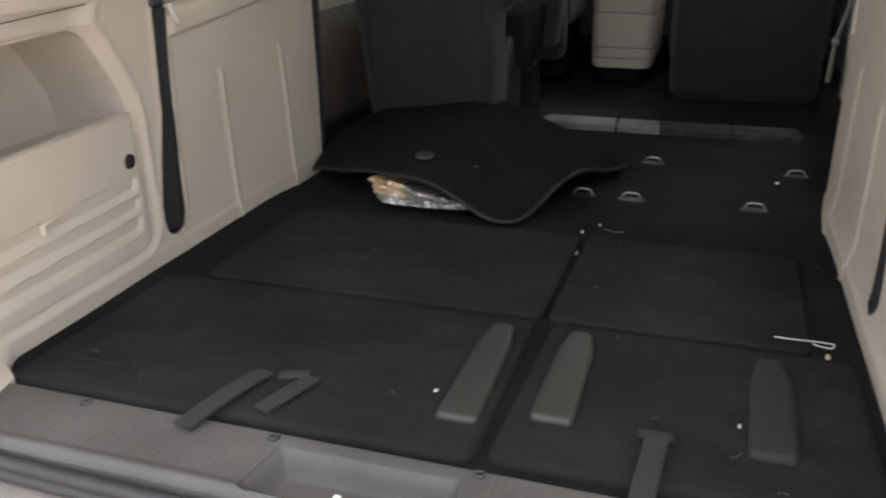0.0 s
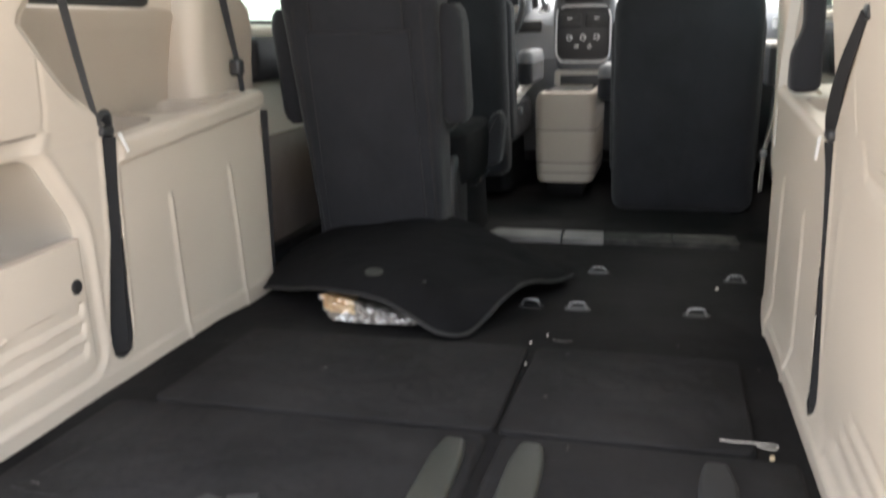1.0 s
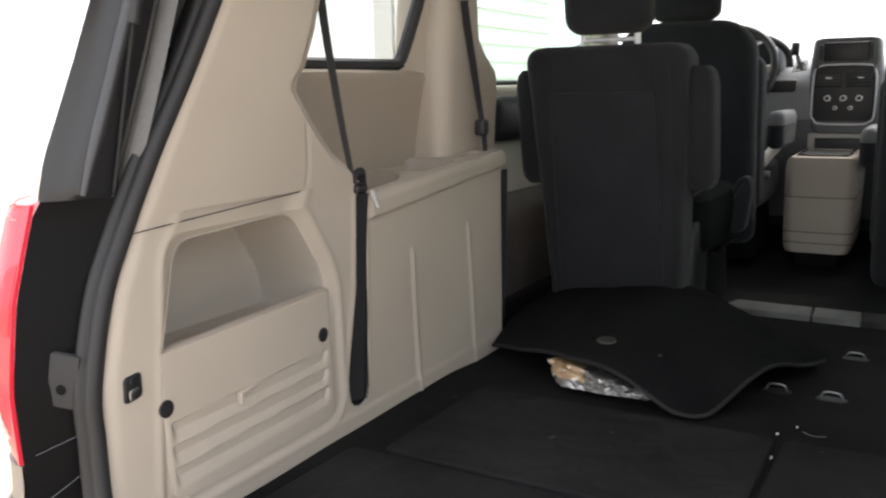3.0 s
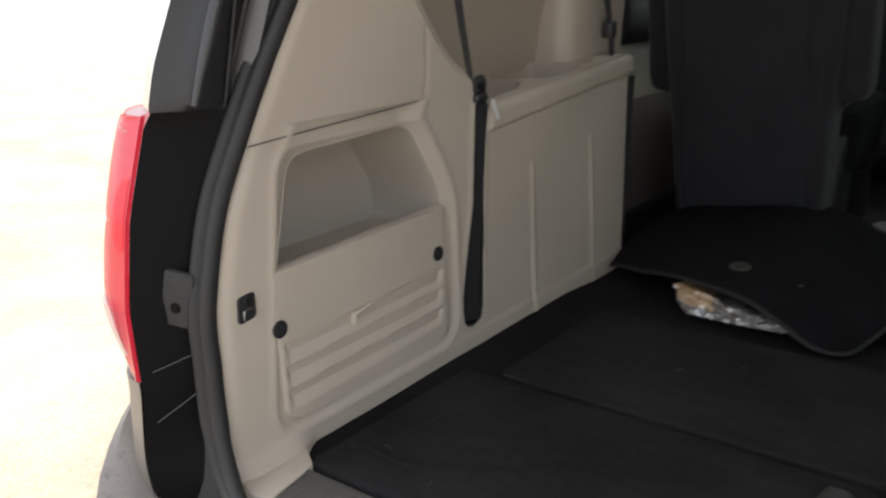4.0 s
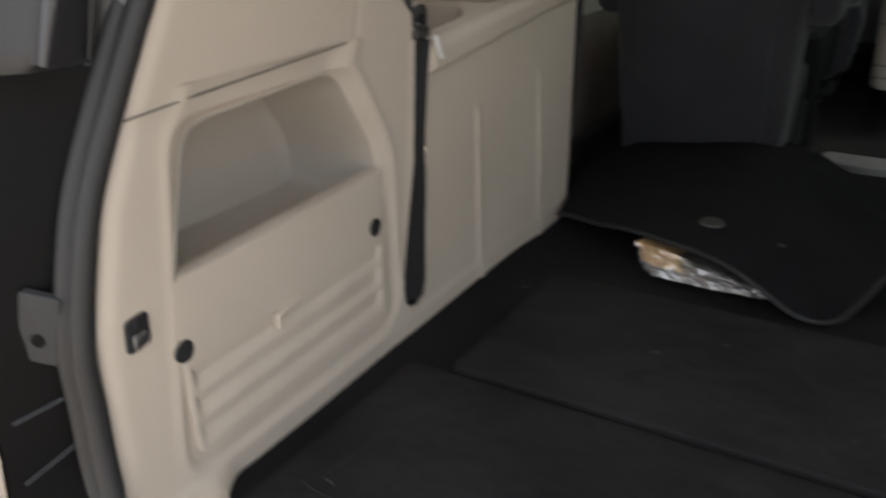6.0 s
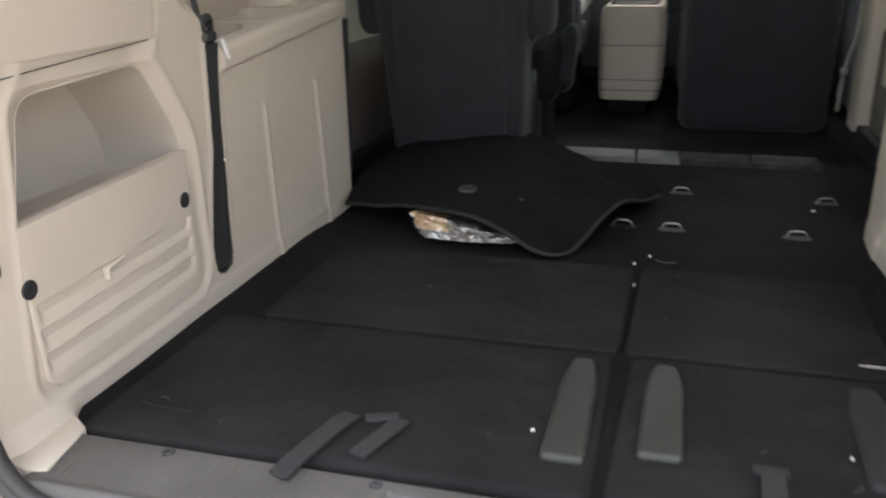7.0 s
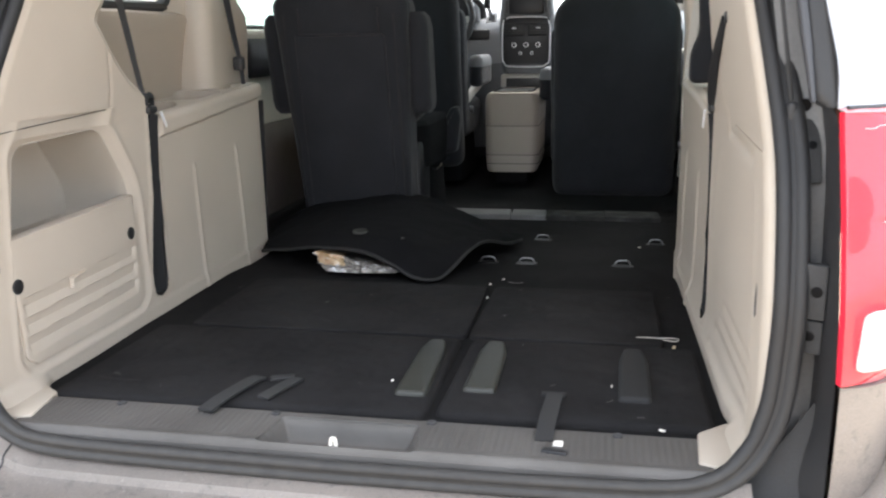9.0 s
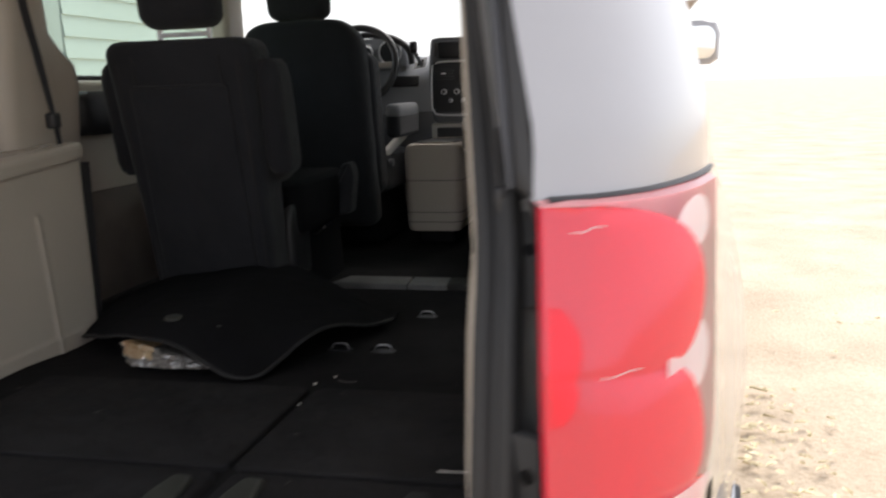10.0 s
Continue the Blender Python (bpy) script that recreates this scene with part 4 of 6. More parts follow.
# worn strip at the front edge of the cargo floor
strip = thing("threshold_strip", "worn grey metal threshold strip across the floor", "strip", at=(0.2, 1.78, FLOOR_Z))
for a, b, c in ((-0.205, 0.052, -0.170), (0.059, 0.185, 0.056), (0.188, 0.395, 0.186), (0.398, 0.59, 0.396)):
    bm = prism(smooth_outline([(a, 1.884), (b + 0.003, 1.882), (b - 0.003, 1.992), (c, 1.995)], 0.006), FLOOR_Z - 0.05, -0.020, 0.004)
    part("strip_section", bm, STRIP if b < 0.2 else STRIP_DULL, strip)

# carpet mat, lifted at its rear edge by a packet
rear_line = curve_through([(-0.600, 1.14, 0.012), (-0.50, 1.075, 0.034), (-0.42, 1.028, 0.052), (-0.35, 0.985, 0.064), (-0.28, 0.952, 0.070), (-0.22, 0.925, 0.068), (-0.15, 0.905, 0.046), (-0.09, 0.897, 0.018), (-0.042, 0.903, 0.004), (-0.005, 0.955, 0.016), (0.025, 1.020, 0.044), (0.053, 1.085, 0.058), (0.082, 1.20, 0.044), (0.11, 1.32, 0.012), (0.150, 1.41, -0.008)], 110)
bulge_line = curve_through([(-0.605, 1.20, 0.030), (-0.50, 1.13, 0.062), (-0.42, 1.08, 0.082), (-0.34, 1.03, 0.096), (-0.26, 0.990, 0.102), (-0.19, 0.975, 0.100), (-0.13, 0.970, 0.094), (-0.085, 0.985, 0.078), (-0.045, 1.02, 0.066), (-0.01, 1.06, 0.066), (0.02, 1.11, 0.068), (0.045, 1.17, 0.062), (0.07, 1.27, 0.046), (0.10, 1.36, 0.016), (0.145, 1.43, -0.006)], 110)
front_line = curve_through([(-0.615, 1.34, 0.055), (-0.55, 1.47, 0.085), (-0.44, 1.56, 0.10), (-0.34, 1.60, 0.11), (-0.24, 1.60, 0.105), (-0.16, 1.58, 0.09), (-0.10, 1.56, 0.07), (-0.05, 1.55, 0.05), (-0.01, 1.54, 0.035), (0.02, 1.52, 0.022), (0.05, 1.50, 0.010), (0.075, 1.49, 0.002), (0.10, 1.48, -0.004), (0.12, 1.47, -0.006), (0.145, 1.46, -0.008)], 110)
P = np.zeros((110, 60, 3))
for j, v in enumerate(np.linspace(0, 1, 60) ** 1.3):
    # a curve through the hem, the swelling behind it and the far end
    a0, a1, a2 = (v - 0.22) * (v - 1) / 0.22, v * (v - 1) / (0.22 * -0.78), v * (v - 0.22) / 0.78
    smooth = rear_line * a0 + bulge_line * a1 + front_line * a2
    straight = bulge_line + (front_line - bulge_line) * (v - 0.22) / 0.78 if v > 0.22 else smooth
    P[:, j] = smooth * 0.5 + straight * 0.5
for i in range(110):
    for j in range(60):
        P[i, j, 2] += 0.006 * noise.noise(Vector((P[i, j, 0] * 7, P[i, j, 1] * 7, 3))) + 0.0025 * noise.noise(Vector((P[i, j, 0] * 23, P[i, j, 1] * 23, 8)))
P[:, :, 2] = np.maximum(P[:, :, 2], FLOOR_Z + 0.012)
mat_ob = tagged(part("floor_mat", sheet(P), MAT_PILE), "black carpet floor mat buckled up over a packet", "floor mat")
solid = mat_ob.modifiers.new("thickness", "SOLIDIFY")
solid.thickness, solid.offset = 0.009, -1
part("mat_binding", sweep([tuple(p - np.array((0, 0.002, 0.004))) for p in P[::6, 0]], circle(0.0048, 10), 110), BINDING, mat_ob, "stitched black mat edge")
k = np.argmin(np.hypot(P[:, :, 0] + 0.246, P[:, :, 1] - 0.985))
spot = P.reshape(-1, 3)[k]
part("mat_clip", prism([(a, b) for a, b in circle(0.021, 20, 1.0, 0.8)], 0, 0.005, 0.003, Matrix.Translation(spot) @ pose(0, 0, 0.004, 10, 0, 0)), PAD, mat_ob, "grey oval mat clip")
k = np.argmin(np.hypot(P[:, :, 0] + 0.13, P[:, :, 1] - 0.97))
part("mat_rivet", prism(circle(0.005, 10), 0, 0.003, 0.001, Matrix.Translation(P.reshape(-1, 3)[k]) @ pose(0, 0, 0.004)), PAD, mat_ob)

packet = thing("plastic_packet", "crumpled clear plastic packet with orange print under the mat", "packet", at=(-0.3, 1.02, FLOOR_Z))


def crumple(seed, amount):
    """A limp bag: hem along the floor, face rising under the mat, flat top running forwards."""
    U, V = np.meshgrid(np.linspace(0, 1, 80), np.linspace(0, 1, 44), indexing="ij")
    hem = np.stack([-0.337 + 0.205 * U, 0.929 - 0.014 * U, 0.010 + 0.010 * U ** 3], 2)
    brow = np.stack([-0.378 + 0.255 * U, 0.966 - 0.034 * U, 0.052 - 0.030 * U ** 1.4], 2)
    back = np.stack([-0.372 + 0.22 * U, 1.07 + 0 * U, 0.045 - 0.030 * U], 2)
    t = np.clip(V / 0.6, 0, 1)[:, :, None]
    w = np.clip((V - 0.6) / 0.4, 0, 1)[:, :, None]
    P = (hem * (1 - t) + brow * t) * (1 - w) + back * w
    P[:, :, 1] -= 0.008 * np.sin(math.pi * t[:, :, 0]) * (1 - 0.5 * U)
    for i in range(80):
        for j in range(44):
            p = Vector((U[i, j] * 11, V[i, j] * 6, seed))
            crease = abs(noise.noise(p * 0.9)) - 0.2
            P[i, j] += np.array(noise.noise_vector(p * 1.7)) * amount * (0.25 + 0.75 * min(1, 4 * V[i, j])) + np.array((0, -1, 0.5)) * crease * amount
    P[:, :, 2] = np.maximum(P[:, :, 2], FLOOR_Z + 0.004)
    return P


P = crumple(1.0, 0.006)
part("filling", sheet(P[2:78, 1:40] + np.array((0, 0.005, -0.004))), FOIL, packet, "grey and tan contents seen through the film", smooth=25)
part("wrapper", sheet(P), FILM, packet, "crinkled clear film wrapper", smooth=25)
part("printed_label", sheet(P[1:27, 12:34] + np.array((0, 0.002, -0.001))), ORANGE, packet, "orange printed label", smooth=25)

# litter on the carpet
def scrap(x, y, w, d, turn, mat, z=TOP, label="small white paper scrap on the carpet"):
    out = smooth_outline([(-w / 2, -d / 2), (w / 3, -d / 2.5), (w / 2, d / 2), (-w / 3, d / 2.2)], min(w, d) * 0.2, 3)
    ob = part("paper_scrap", prism(out, 0, 0.003, 0.001, pose(x, y, z, 3, 2, turn)), mat)
    return tagged(ob, label, "litter", "litter")


scrap(0.022, 0.235, 0.007, 0.004, 30, PAPER)
scrap(0.412, 0.265, 0.004, 0.007, 10, PAPER)
scrap(0.488, 0.100, 0.010, 0.004, -35, PAPER)
scrap(0.118, 0.80, 0.004, 0.012, 4, PAPER, z=-0.008)
scrap(0.112, 0.905, 0.006, 0.005, 20, PAPER, z=FLOOR_Z + 0.004)
scrap(0.140, 0.955, 0.005, 0.004, 20, PAPER, z=FLOOR_Z + 0.004)
fibre = thing("paper_fibre", "thin pale curled paper fibre on the carpet", "litter", "litter", at=(0.17, 0.93, FLOOR_Z))
part("fibre", sweep([(0.152, 0.942, FLOOR_Z + 0.003), (0.165, 0.929, FLOOR_Z + 0.004), (0.180, 0.928, FLOOR_Z + 0.004), (0.193, 0.937, FLOOR_Z + 0.003)], circle(0.0008, 6), 16), LINT, fibre)
scrap(0.50, 1.36, 0.009, 0.007, 0, PAPER, z=FLOOR_Z + 0.002)
# this white piece paints the highlight on the mat's left edge
scrap(-0.643, 1.529, 0.05, 0.012, 38, PAPER, z=FLOOR_Z - 0.02)
scrap(0.535, 0.495, 0.008, 0.012, 0, TAN_PAPER, z=FLOOR_Z + 0.006)
tie = thing("twist_tie", "pale twisted paper tie lying on the carpet", "litter", "litter", at=(0.52, 0.567, TOP))
part("tie", sweep([(0.462, 0.524, TOP + 0.003), (0.485, 0.519, TOP + 0.005), (0.51, 0.524, TOP + 0.003), (0.530, 0.516, TOP + 0.007), (0.545, 0.521, TOP + 0.003), (0.538, 0.508, TOP + 0.003), (0.515, 0.515, TOP + 0.003)], strip_profile(0.0016, 0.0010), 60), PAPER, tie)

# lint and fine fibres on the carpet
rng = random.Random(5)
fibres = bmesh.new()
for k in range(26):
    x, y = rng.uniform(-0.55, 0.55), rng.choice((rng.uniform(0.13, 0.47), rng.uniform(0.5, 0.86), rng.uniform(0.9, 1.5)))
    z = TOP + 0.0008 if y < 0.872 and -0.5 < x < 0.5 else FLOOR_Z + 0.003
    if y > 0.88 and x < 0.16:
        continue
    a, ln = rng.uniform(0, 3.14), rng.uniform(0.002, 0.009)
    c = (math.cos(a) * ln, math.sin(a) * ln)
    mesh = sweep([(x - c[0], y - c[1], z), (x + c[1] * 0.3, y - c[0] * 0.3, z + 0.001), (x + c[0], y + c[1], z)], circle(rng.uniform(0.0003, 0.0006), 4), 6)
    tmp = bpy.data.meshes.new("t")
    mesh.to_mesh(tmp)
    fibres.from_mesh(tmp)
    bpy.data.meshes.remove(tmp)
tagged(part("lint", fibres, LINT), "fine pale lint fibres on the black carpet", "lint", kind="stuff")

# ---- seats ----
def headrest(seat, x, y, z0, z1, w, lean):
    h = part("headrest", loft(puffed(x, y, z0, z1, w * 0.94, 0.105, 0.045, lean, 0.04, 1.05, shoulder=0.06)), FABRIC, seat)
    for dx in (-0.072, 0.072):
        part("post", rod((x + dx, y + 0.01, z0 - 0.09), (x + dx, y + 0.005, z0 + 0.03), 0.008), BRIGHT, h, "bright headrest post")
    if w < 0.25:
        part("crossbar", rod((x - 0.072, y + 0.006, z0 - 0.014), (x + 0.072, y + 0.006, z0 - 0.014), 0.006), BRIGHT, h, "bright bar between the posts")


def captain_chair(name, x, y, z0, z1, w, lean, label, group, arms, cushion, gap=0.02, arm=0.30, shoulder=0.10, plain=False, taper=1.06):
    """A bucket seat seen from behind: shell with an inset rear panel, bolsters, headrest, cushion and base."""
    s = thing(name, label, "seat", group, at=(x, y, FLOOR_Z))
    part("backrest", loft(puffed(x, y, z0, z1, w * (0.985 if plain else 1 / taper), 0.15, 0.06 if plain else 0.035, lean, 0.05 if plain else 0.028, 0.99 if plain else taper, rows=30, shoulder=shoulder), wob=0.003), FABRIC, s)
    for dx in (-1, 1):
        part("bolster", loft(puffed(x + dx * (w / 2 - 0.035), y + 0.06 + (0 if plain else lean * 0.3), z0 + (0.12 if plain else 0.31), z1 - 0.12, 0.085, 0.14, 0.04, lean * 0.7, 0.05)), FABRIC, s)
    m = Matrix.Translation((x, y - 0.076, z0)) @ Matrix(((1, 0, 0, 0), (0, lean / (z1 - z0), -1, 0), (0, 1, 0, 0), (0, 0, 0, 1)))
    hgt = z1 - z0
    if not plain:
        part("map_pocket", prism(smooth_outline([(-w * 0.335, 0.035), (w * 0.335, 0.035), (w * 0.330, hgt - 0.118), (-w * 0.330, hgt - 0.118)], 0.018), -0.004, 0.009, 0.005, m), FABRIC, s)
        part("pocket_hem", sweep([tuple(m @ Vector((w * k, hgt - 0.122, 0.009))) for k in (-0.30, -0.1, 0.1, 0.30)], circle(0.004, 8), 24), FABRIC, s)
        for k in (-0.29, 0.29):
            part("seam", sweep([tuple(m @ Vector((w * k, hgt - d, 0.0005))) for d in (0.115, 0.08, 0.045)], circle(0.003, 8), 10), WEB, s, "stitched seam")
        for k in (-0.40, 0.40):
            part("piping", sweep([tuple(m @ Vector((w * k, d, -0.004))) for d in (0.03, hgt * 0.4, hgt * 0.7, hgt - 0.06)], circle(0.004, 8), 20), WEB, s, "black piping")
    headrest(s, x, y + lean - 0.005, z1 + gap, z1 + gap + 0.22, w * (0.555 if w < 0.5 else 0.505), lean * 0.15)
    # the mat's darker black on middle cushion and bases paints shade under the backrest
    part("cushion", loft([(x, y + 0.32, z, w * k, 0.50 * k, 0.06) for z, k in ((cushion - 0.16, 0.94), (cushion - 0.14, 0.98), (cushion - 0.05, 1.0), (cushion - 0.015, 0.97), (cushion, 0.88))]), FABRIC if plain else MAT_PILE, s)
    part("base", loft([(x, y + 0.30, z, w * k, 0.46, 0.04) for z, k in ((FLOOR_Z - 0.01, 0.9), (cushion - 0.17, 0.86), (cushion - 0.15, 0.86))]), MAT_PILE, s)
    for dx, raised in arms:
        ax = x + dx * (w / 2 + 0.035)
        if raised:
            part("armrest", loft([(x + dx * (w / 2 + 0.012), y + 0.02 + (z - z0) / (z1 - z0) * lean, z, 0.075 - k, 0.12 - k, 0.03) for z, k in ((z1 - 0.366, 0.03), (z1 - 0.352, 0.008), (z1 - 0.330, 0.0), (z1 - 0.105, 0.0), (z1 - 0.072, 0.01), (z1 - 0.057, 0.035))]), FABRIC, s)
        else:
            part("armrest", loft([(ax, y + 0.26, z, 0.062 - k, 0.36 - k, 0.03) for z, k in ((z0 + arm - 0.05, 0.03), (z0 + arm - 0.035, 0.0), (z0 + arm + 0.045, 0.0), (z0 + arm + 0.055, 0.004))]), FABRIC, s)
            part("armrest_pad", loft([(ax, y + 0.26, z, 0.064 - k, 0.362 - k, 0.03) for z, k in ((z0 + arm + 0.034, 0.004), (z0 + arm + 0.04, 0.0), (z0 + arm + 0.07, 0.004), (z0 + arm + 0.082, 0.018), (z0 + arm + 0.087, 0.035))]), LIT_ARM_KNOB_GREY, s, "dark cloth armrest top, coloured paler for the daylight on it")
    return s


mid = captain_chair("middle_seat", -0.412, 1.571, 0.040, 0.748, 0.43, -0.131, "black cloth second-row bucket seat with raised armrest", "bucket seats", ((-1, True), (1, True)), 0.34, 0.028, shoulder=0.045, taper=1.18)
cover = part("recliner_cover", loft([(-0.240, 1.70, z, 0.045, d, 0.02) for z, d in ((0.04, 0.10), (0.06, 0.15), (0.22, 0.15), (0.29, 0.09), (0.30, 0.05))]), BLACK, mid, "black recliner cover")
part("lever", sweep([(-0.196, 1.745, 0.168), (-0.182, 1.78, 0.186), (-0.172, 1.84, 0.198)], strip_profile(0.022, 0.008), 12), CHROME, cover, "shiny recliner lever")
part("bolt", rod((-0.232, 1.69, 0.284), (-0.218, 1.682, 0.286), 0.010), STEEL, cover)
part("side_shield", prism(smooth_outline([(-0.268, 0.185), (-0.163, 0.190), (-0.146, 0.330), (-0.160, 0.366), (-0.186, 0.360)], 0.022), 0, 0.06, 0.012, Matrix(((1, 0, 0, 0), (0, 0, -1, 2.06), (0, 1, 0, 0), (0, 0, 0, 1)))), FABRIC, mid, "black cloth cushion side")
driver = captain_chair("driver_seat", -0.475, 2.56, 0.06, 0.866, 0.51, -0.11, "black cloth driver seat with fold-down armrest", "bucket seats", ((1, False),), 0.34, 0.002, arm=0.395, shoulder=0.125, plain=True)
# pale colour on this edge paints the light along the cushion
part("seat_bolster", sweep([(-0.262, 2.70, 0.312), (-0.245, 2.78, 0.345), (-0.222, 2.87, 0.385), (-0.205, 2.94, 0.415), (-0.205, 2.965, 0.412)], circle(0.022, 12, 1.0, 0.8), 30, scale=[0.6, 1, 1, 1, 1, 1, 1, 0.5]), BEIGE_GREY, driver, "raised cushion edge, coloured pale for the light it catches")
part("recline_knob", rod((-0.235, 2.72, 0.300), (-0.205, 2.72, 0.300), 0.016, 14), LIT_ARM_KNOB_GREY, driver)
captain_chair("passenger_seat", 0.425, 2.56, -0.06, 0.787, 0.52, -0.11, "black cloth front passenger seat with fold-down armrest", "bucket seats", ((-1, False),), 0.34, -0.004, arm=0.455, shoulder=0.125, plain=True)

# ---- centre console and dashboard ----
con = thing("centre_console", "beige plastic floor console with a dark tray top", "console", at=(-0.02, 2.85, FLOOR_Z))
part("body", loft([(-0.022, 2.87, z, w, 0.46, 0.035) for z, w in ((0.024, 0.215), (0.032, 0.228), (0.058, 0.235), (0.061, 0.226), (0.064, 0.236), (0.098, 0.238), (0.101, 0.228), (0.104, 0.239), (0.228, 0.242), (0.231, 0.234), (0.234, 0.242), (0.338, 0.244), (0.366, 0.232), (0.376, 0.21))]), CONSOLE_SHADED, con)
part("plinth", block((-0.030, 2.90, -0.008), (0.15, 0.36, 0.07), 0.01), CARPET, con, "black console foot")
for zc in (0.061, 0.101, 0.231):
    part("joint", loft([(-0.022, 2.87, zc + dz, 0.2385 + 0.02 * zc, 0.4625, 0.035) for dz in (-0.0015, 0.0015)]), GREY_PLASTIC, con, "dark joint line")
part("tray", prism([(-0.022 + a, 2.86 + b) for a, b in rounded(0.17, 0.30, 0.03)], 0.366, 0.380, 0.004), BLACK, con, "dark tray insert")
part("tray_rim", sweep([(-0.022 + a, 2.86 + b, 0.380) for a, b in rounded(0.176, 0.306, 0.03)[::2]], circle(0.004, 6), 60, closed=True), CHROME, con)

firewall = part("firewall", block((0, 3.80, 0.28), (1.66, 0.04, 0.95), 0.01), GREY_PLASTIC, floor, "black bulkhead")
dash = thing("dashboard", "dark grey dashboard with silver-rimmed centre stack", "dashboard", at=(0, 3.3, 0.6))
prof = [(3.42, 0.05), (3.24, 0.22), (3.16, 0.42), (3.10, 0.50), (3.12, 0.62), (3.16, 0.70), (3.28, 0.755), (3.55, 0.76), (3.78, 0.74), (3.78, 0.05)]
P = np.array([[(x, y + 0.10 * abs(x) ** 2 * 0.5, z - 0.03 * abs(x)) for y, z in prof] for x in np.linspace(-0.82, 0.82, 30)])
part("panel", sheet(P, wrap_v=True), DASH, dash)
stack = part("centre_panel", loft([(0.001, 3.15 + 0.05 * (z - 0.46), z, w, 0.14, 0.025) for z, w in ((0.445, 0.20), (0.46, 0.235), (0.52, 0.25), (0.66, 0.265), (0.72, 0.262), (0.80, 0.25), (0.815, 0.235), (0.82, 0.20))]), STACK_GREY, dash)
ym = 3.082
part("stack_rim", sweep([(0.001 + a, ym - 0.008 + 0.05 * (b + 0.12), 0.596 + b) for a, b in rounded(0.232, 0.236, 0.05)[::2]], circle(0.0038, 8), 80, closed=True, up=(0, 1, 0)), BRIGHT, stack, "bright silver trim")
part("screen", block((0.001, ym + 0.012, 0.765), (0.165, 0.02, 0.075), 0.006), SCREEN, stack, "dark radio screen")
for dx in (-0.094, 0.094):
    part("screen_button", block((0.001 + dx, ym + 0.010, 0.765), (0.014, 0.02, 0.06), 0.003), GREY_PLASTIC, stack)
for dx in (-0.058, 0.058):
    v = part("air_vent", block((0.001 + dx, ym + 0.006, 0.655), (0.10, 0.02, 0.062), 0.006), BLACK, stack)
    for k in range(4):
        part("slat", block((0.001 + dx, ym - 0.006, 0.636 + 0.0125 * k), (0.088, 0.006, 0.003), 0.001), GREY_PLASTIC, v)
    part("vent_tab", block((0.001 + dx, ym - 0.010, 0.662), (0.022, 0.008, 0.006), 0.002), BRIGHT, v, "bright vent tab")
part("control_panel", block((0.001, ym + 0.0095, 0.596), (0.226, 0.02, 0.230), 0.009), BLACK, stack, "black control panel")
for dx, z, r in ((-0.058, 0.582, 0.012), (0.0, 0.582, 0.012), (0.058, 0.582, 0.012), (-0.028, 0.543, 0.008), (0.028, 0.543, 0.008)):
    part("dial", rod((0.001 + dx, ym - 0.018, z), (0.001 + dx, ym - 0.002, z), r, 20), BRIGHT, stack, "bright-ringed control dial")
    part("dial_cap", rod((0.001 + dx, ym - 0.020, z), (0.001 + dx, ym - 0.010, z), r * 0.68, 16), BLACK, stack)
part("lower_bin", block((0.012, 3.13, 0.402), (0.27, 0.10, 0.080), 0.01), BEIGE_GREY, dash)
part("bin_mouth", block((0.012, 3.078, 0.398), (0.215, 0.01, 0.05), 0.004), BLACK, dash)
part("cup_tray", block((0.022, 3.06, 0.352), (0.22, 0.16, 0.02), 0.006), BEIGE_GREY, dash)
part("storage_slot", block((-0.252, 3.130, 0.634), (0.135, 0.03, 0.050), 0.008), BLACK, dash, "black open slot")
for dx in (-0.72, 0.62):
    v = part("air_vent", block((dx, 3.128 + 0.04 * abs(dx), 0.64), (0.08, 0.03, 0.06), 0.01), BLACK, dash)
cl = part("instrument_hood", loft([(-0.43, 3.24, z, w, 0.20, 0.05) for z, w in ((0.70, 0.38), (0.77, 0.40), (0.815, 0.34), (0.83, 0.24))]), DASH, dash)
part("hood_lip", sweep([(-0.645, 3.12, 0.70), (-0.640, 3.115, 0.76), (-0.57, 3.11, 0.825), (-0.43, 3.11, 0.845), (-0.30, 3.11, 0.828), (-0.225, 3.115, 0.775), (-0.212, 3.12, 0.71)], circle(0.015, 10), 48, up=(0, 1, 0)), BLACK, cl, "black hood edge")
for dx, r in ((-0.53, 0.05), (-0.43, 0.032), (-0.315, 0.052)):
    g = part("gauge", rod((dx, 3.126, 0.765), (dx, 3.14, 0.765), r, 24), SCREEN, cl)
    part("gauge_ring", sweep([(dx + r * math.cos(a), 3.124, 0.765 + r * math.sin(a)) for a in np.linspace(0, 2 * math.pi, 20, endpoint=False)], circle(0.004, 6), 40, closed=True, up=(0, 1, 0)), BRIGHT, g, "silver gauge ring")
shifter = part("gear_lever", rod((-0.165, 3.12, 0.70), (-0.180, 3.04, 0.765), 0.009), STEEL, dash)
part("knob", loft(puffed(-0.182, 3.035, 0.755, 0.805, 0.032, 0.04, 0.014, 0, 0.018, rows=8)), BLACK, shifter)
part("shifter_plate", prism(smooth_outline([(-0.034, -0.028), (0.022, -0.020), (0.026, 0.030), (-0.020, 0.022)], 0.008), 0, 0.006, 0.002, Matrix.Translation((-0.170, 3.126, 0.712)) @ pose(0, 0, 0, 90 - 28)), BRIGHT, dash, "silver shifter plate")
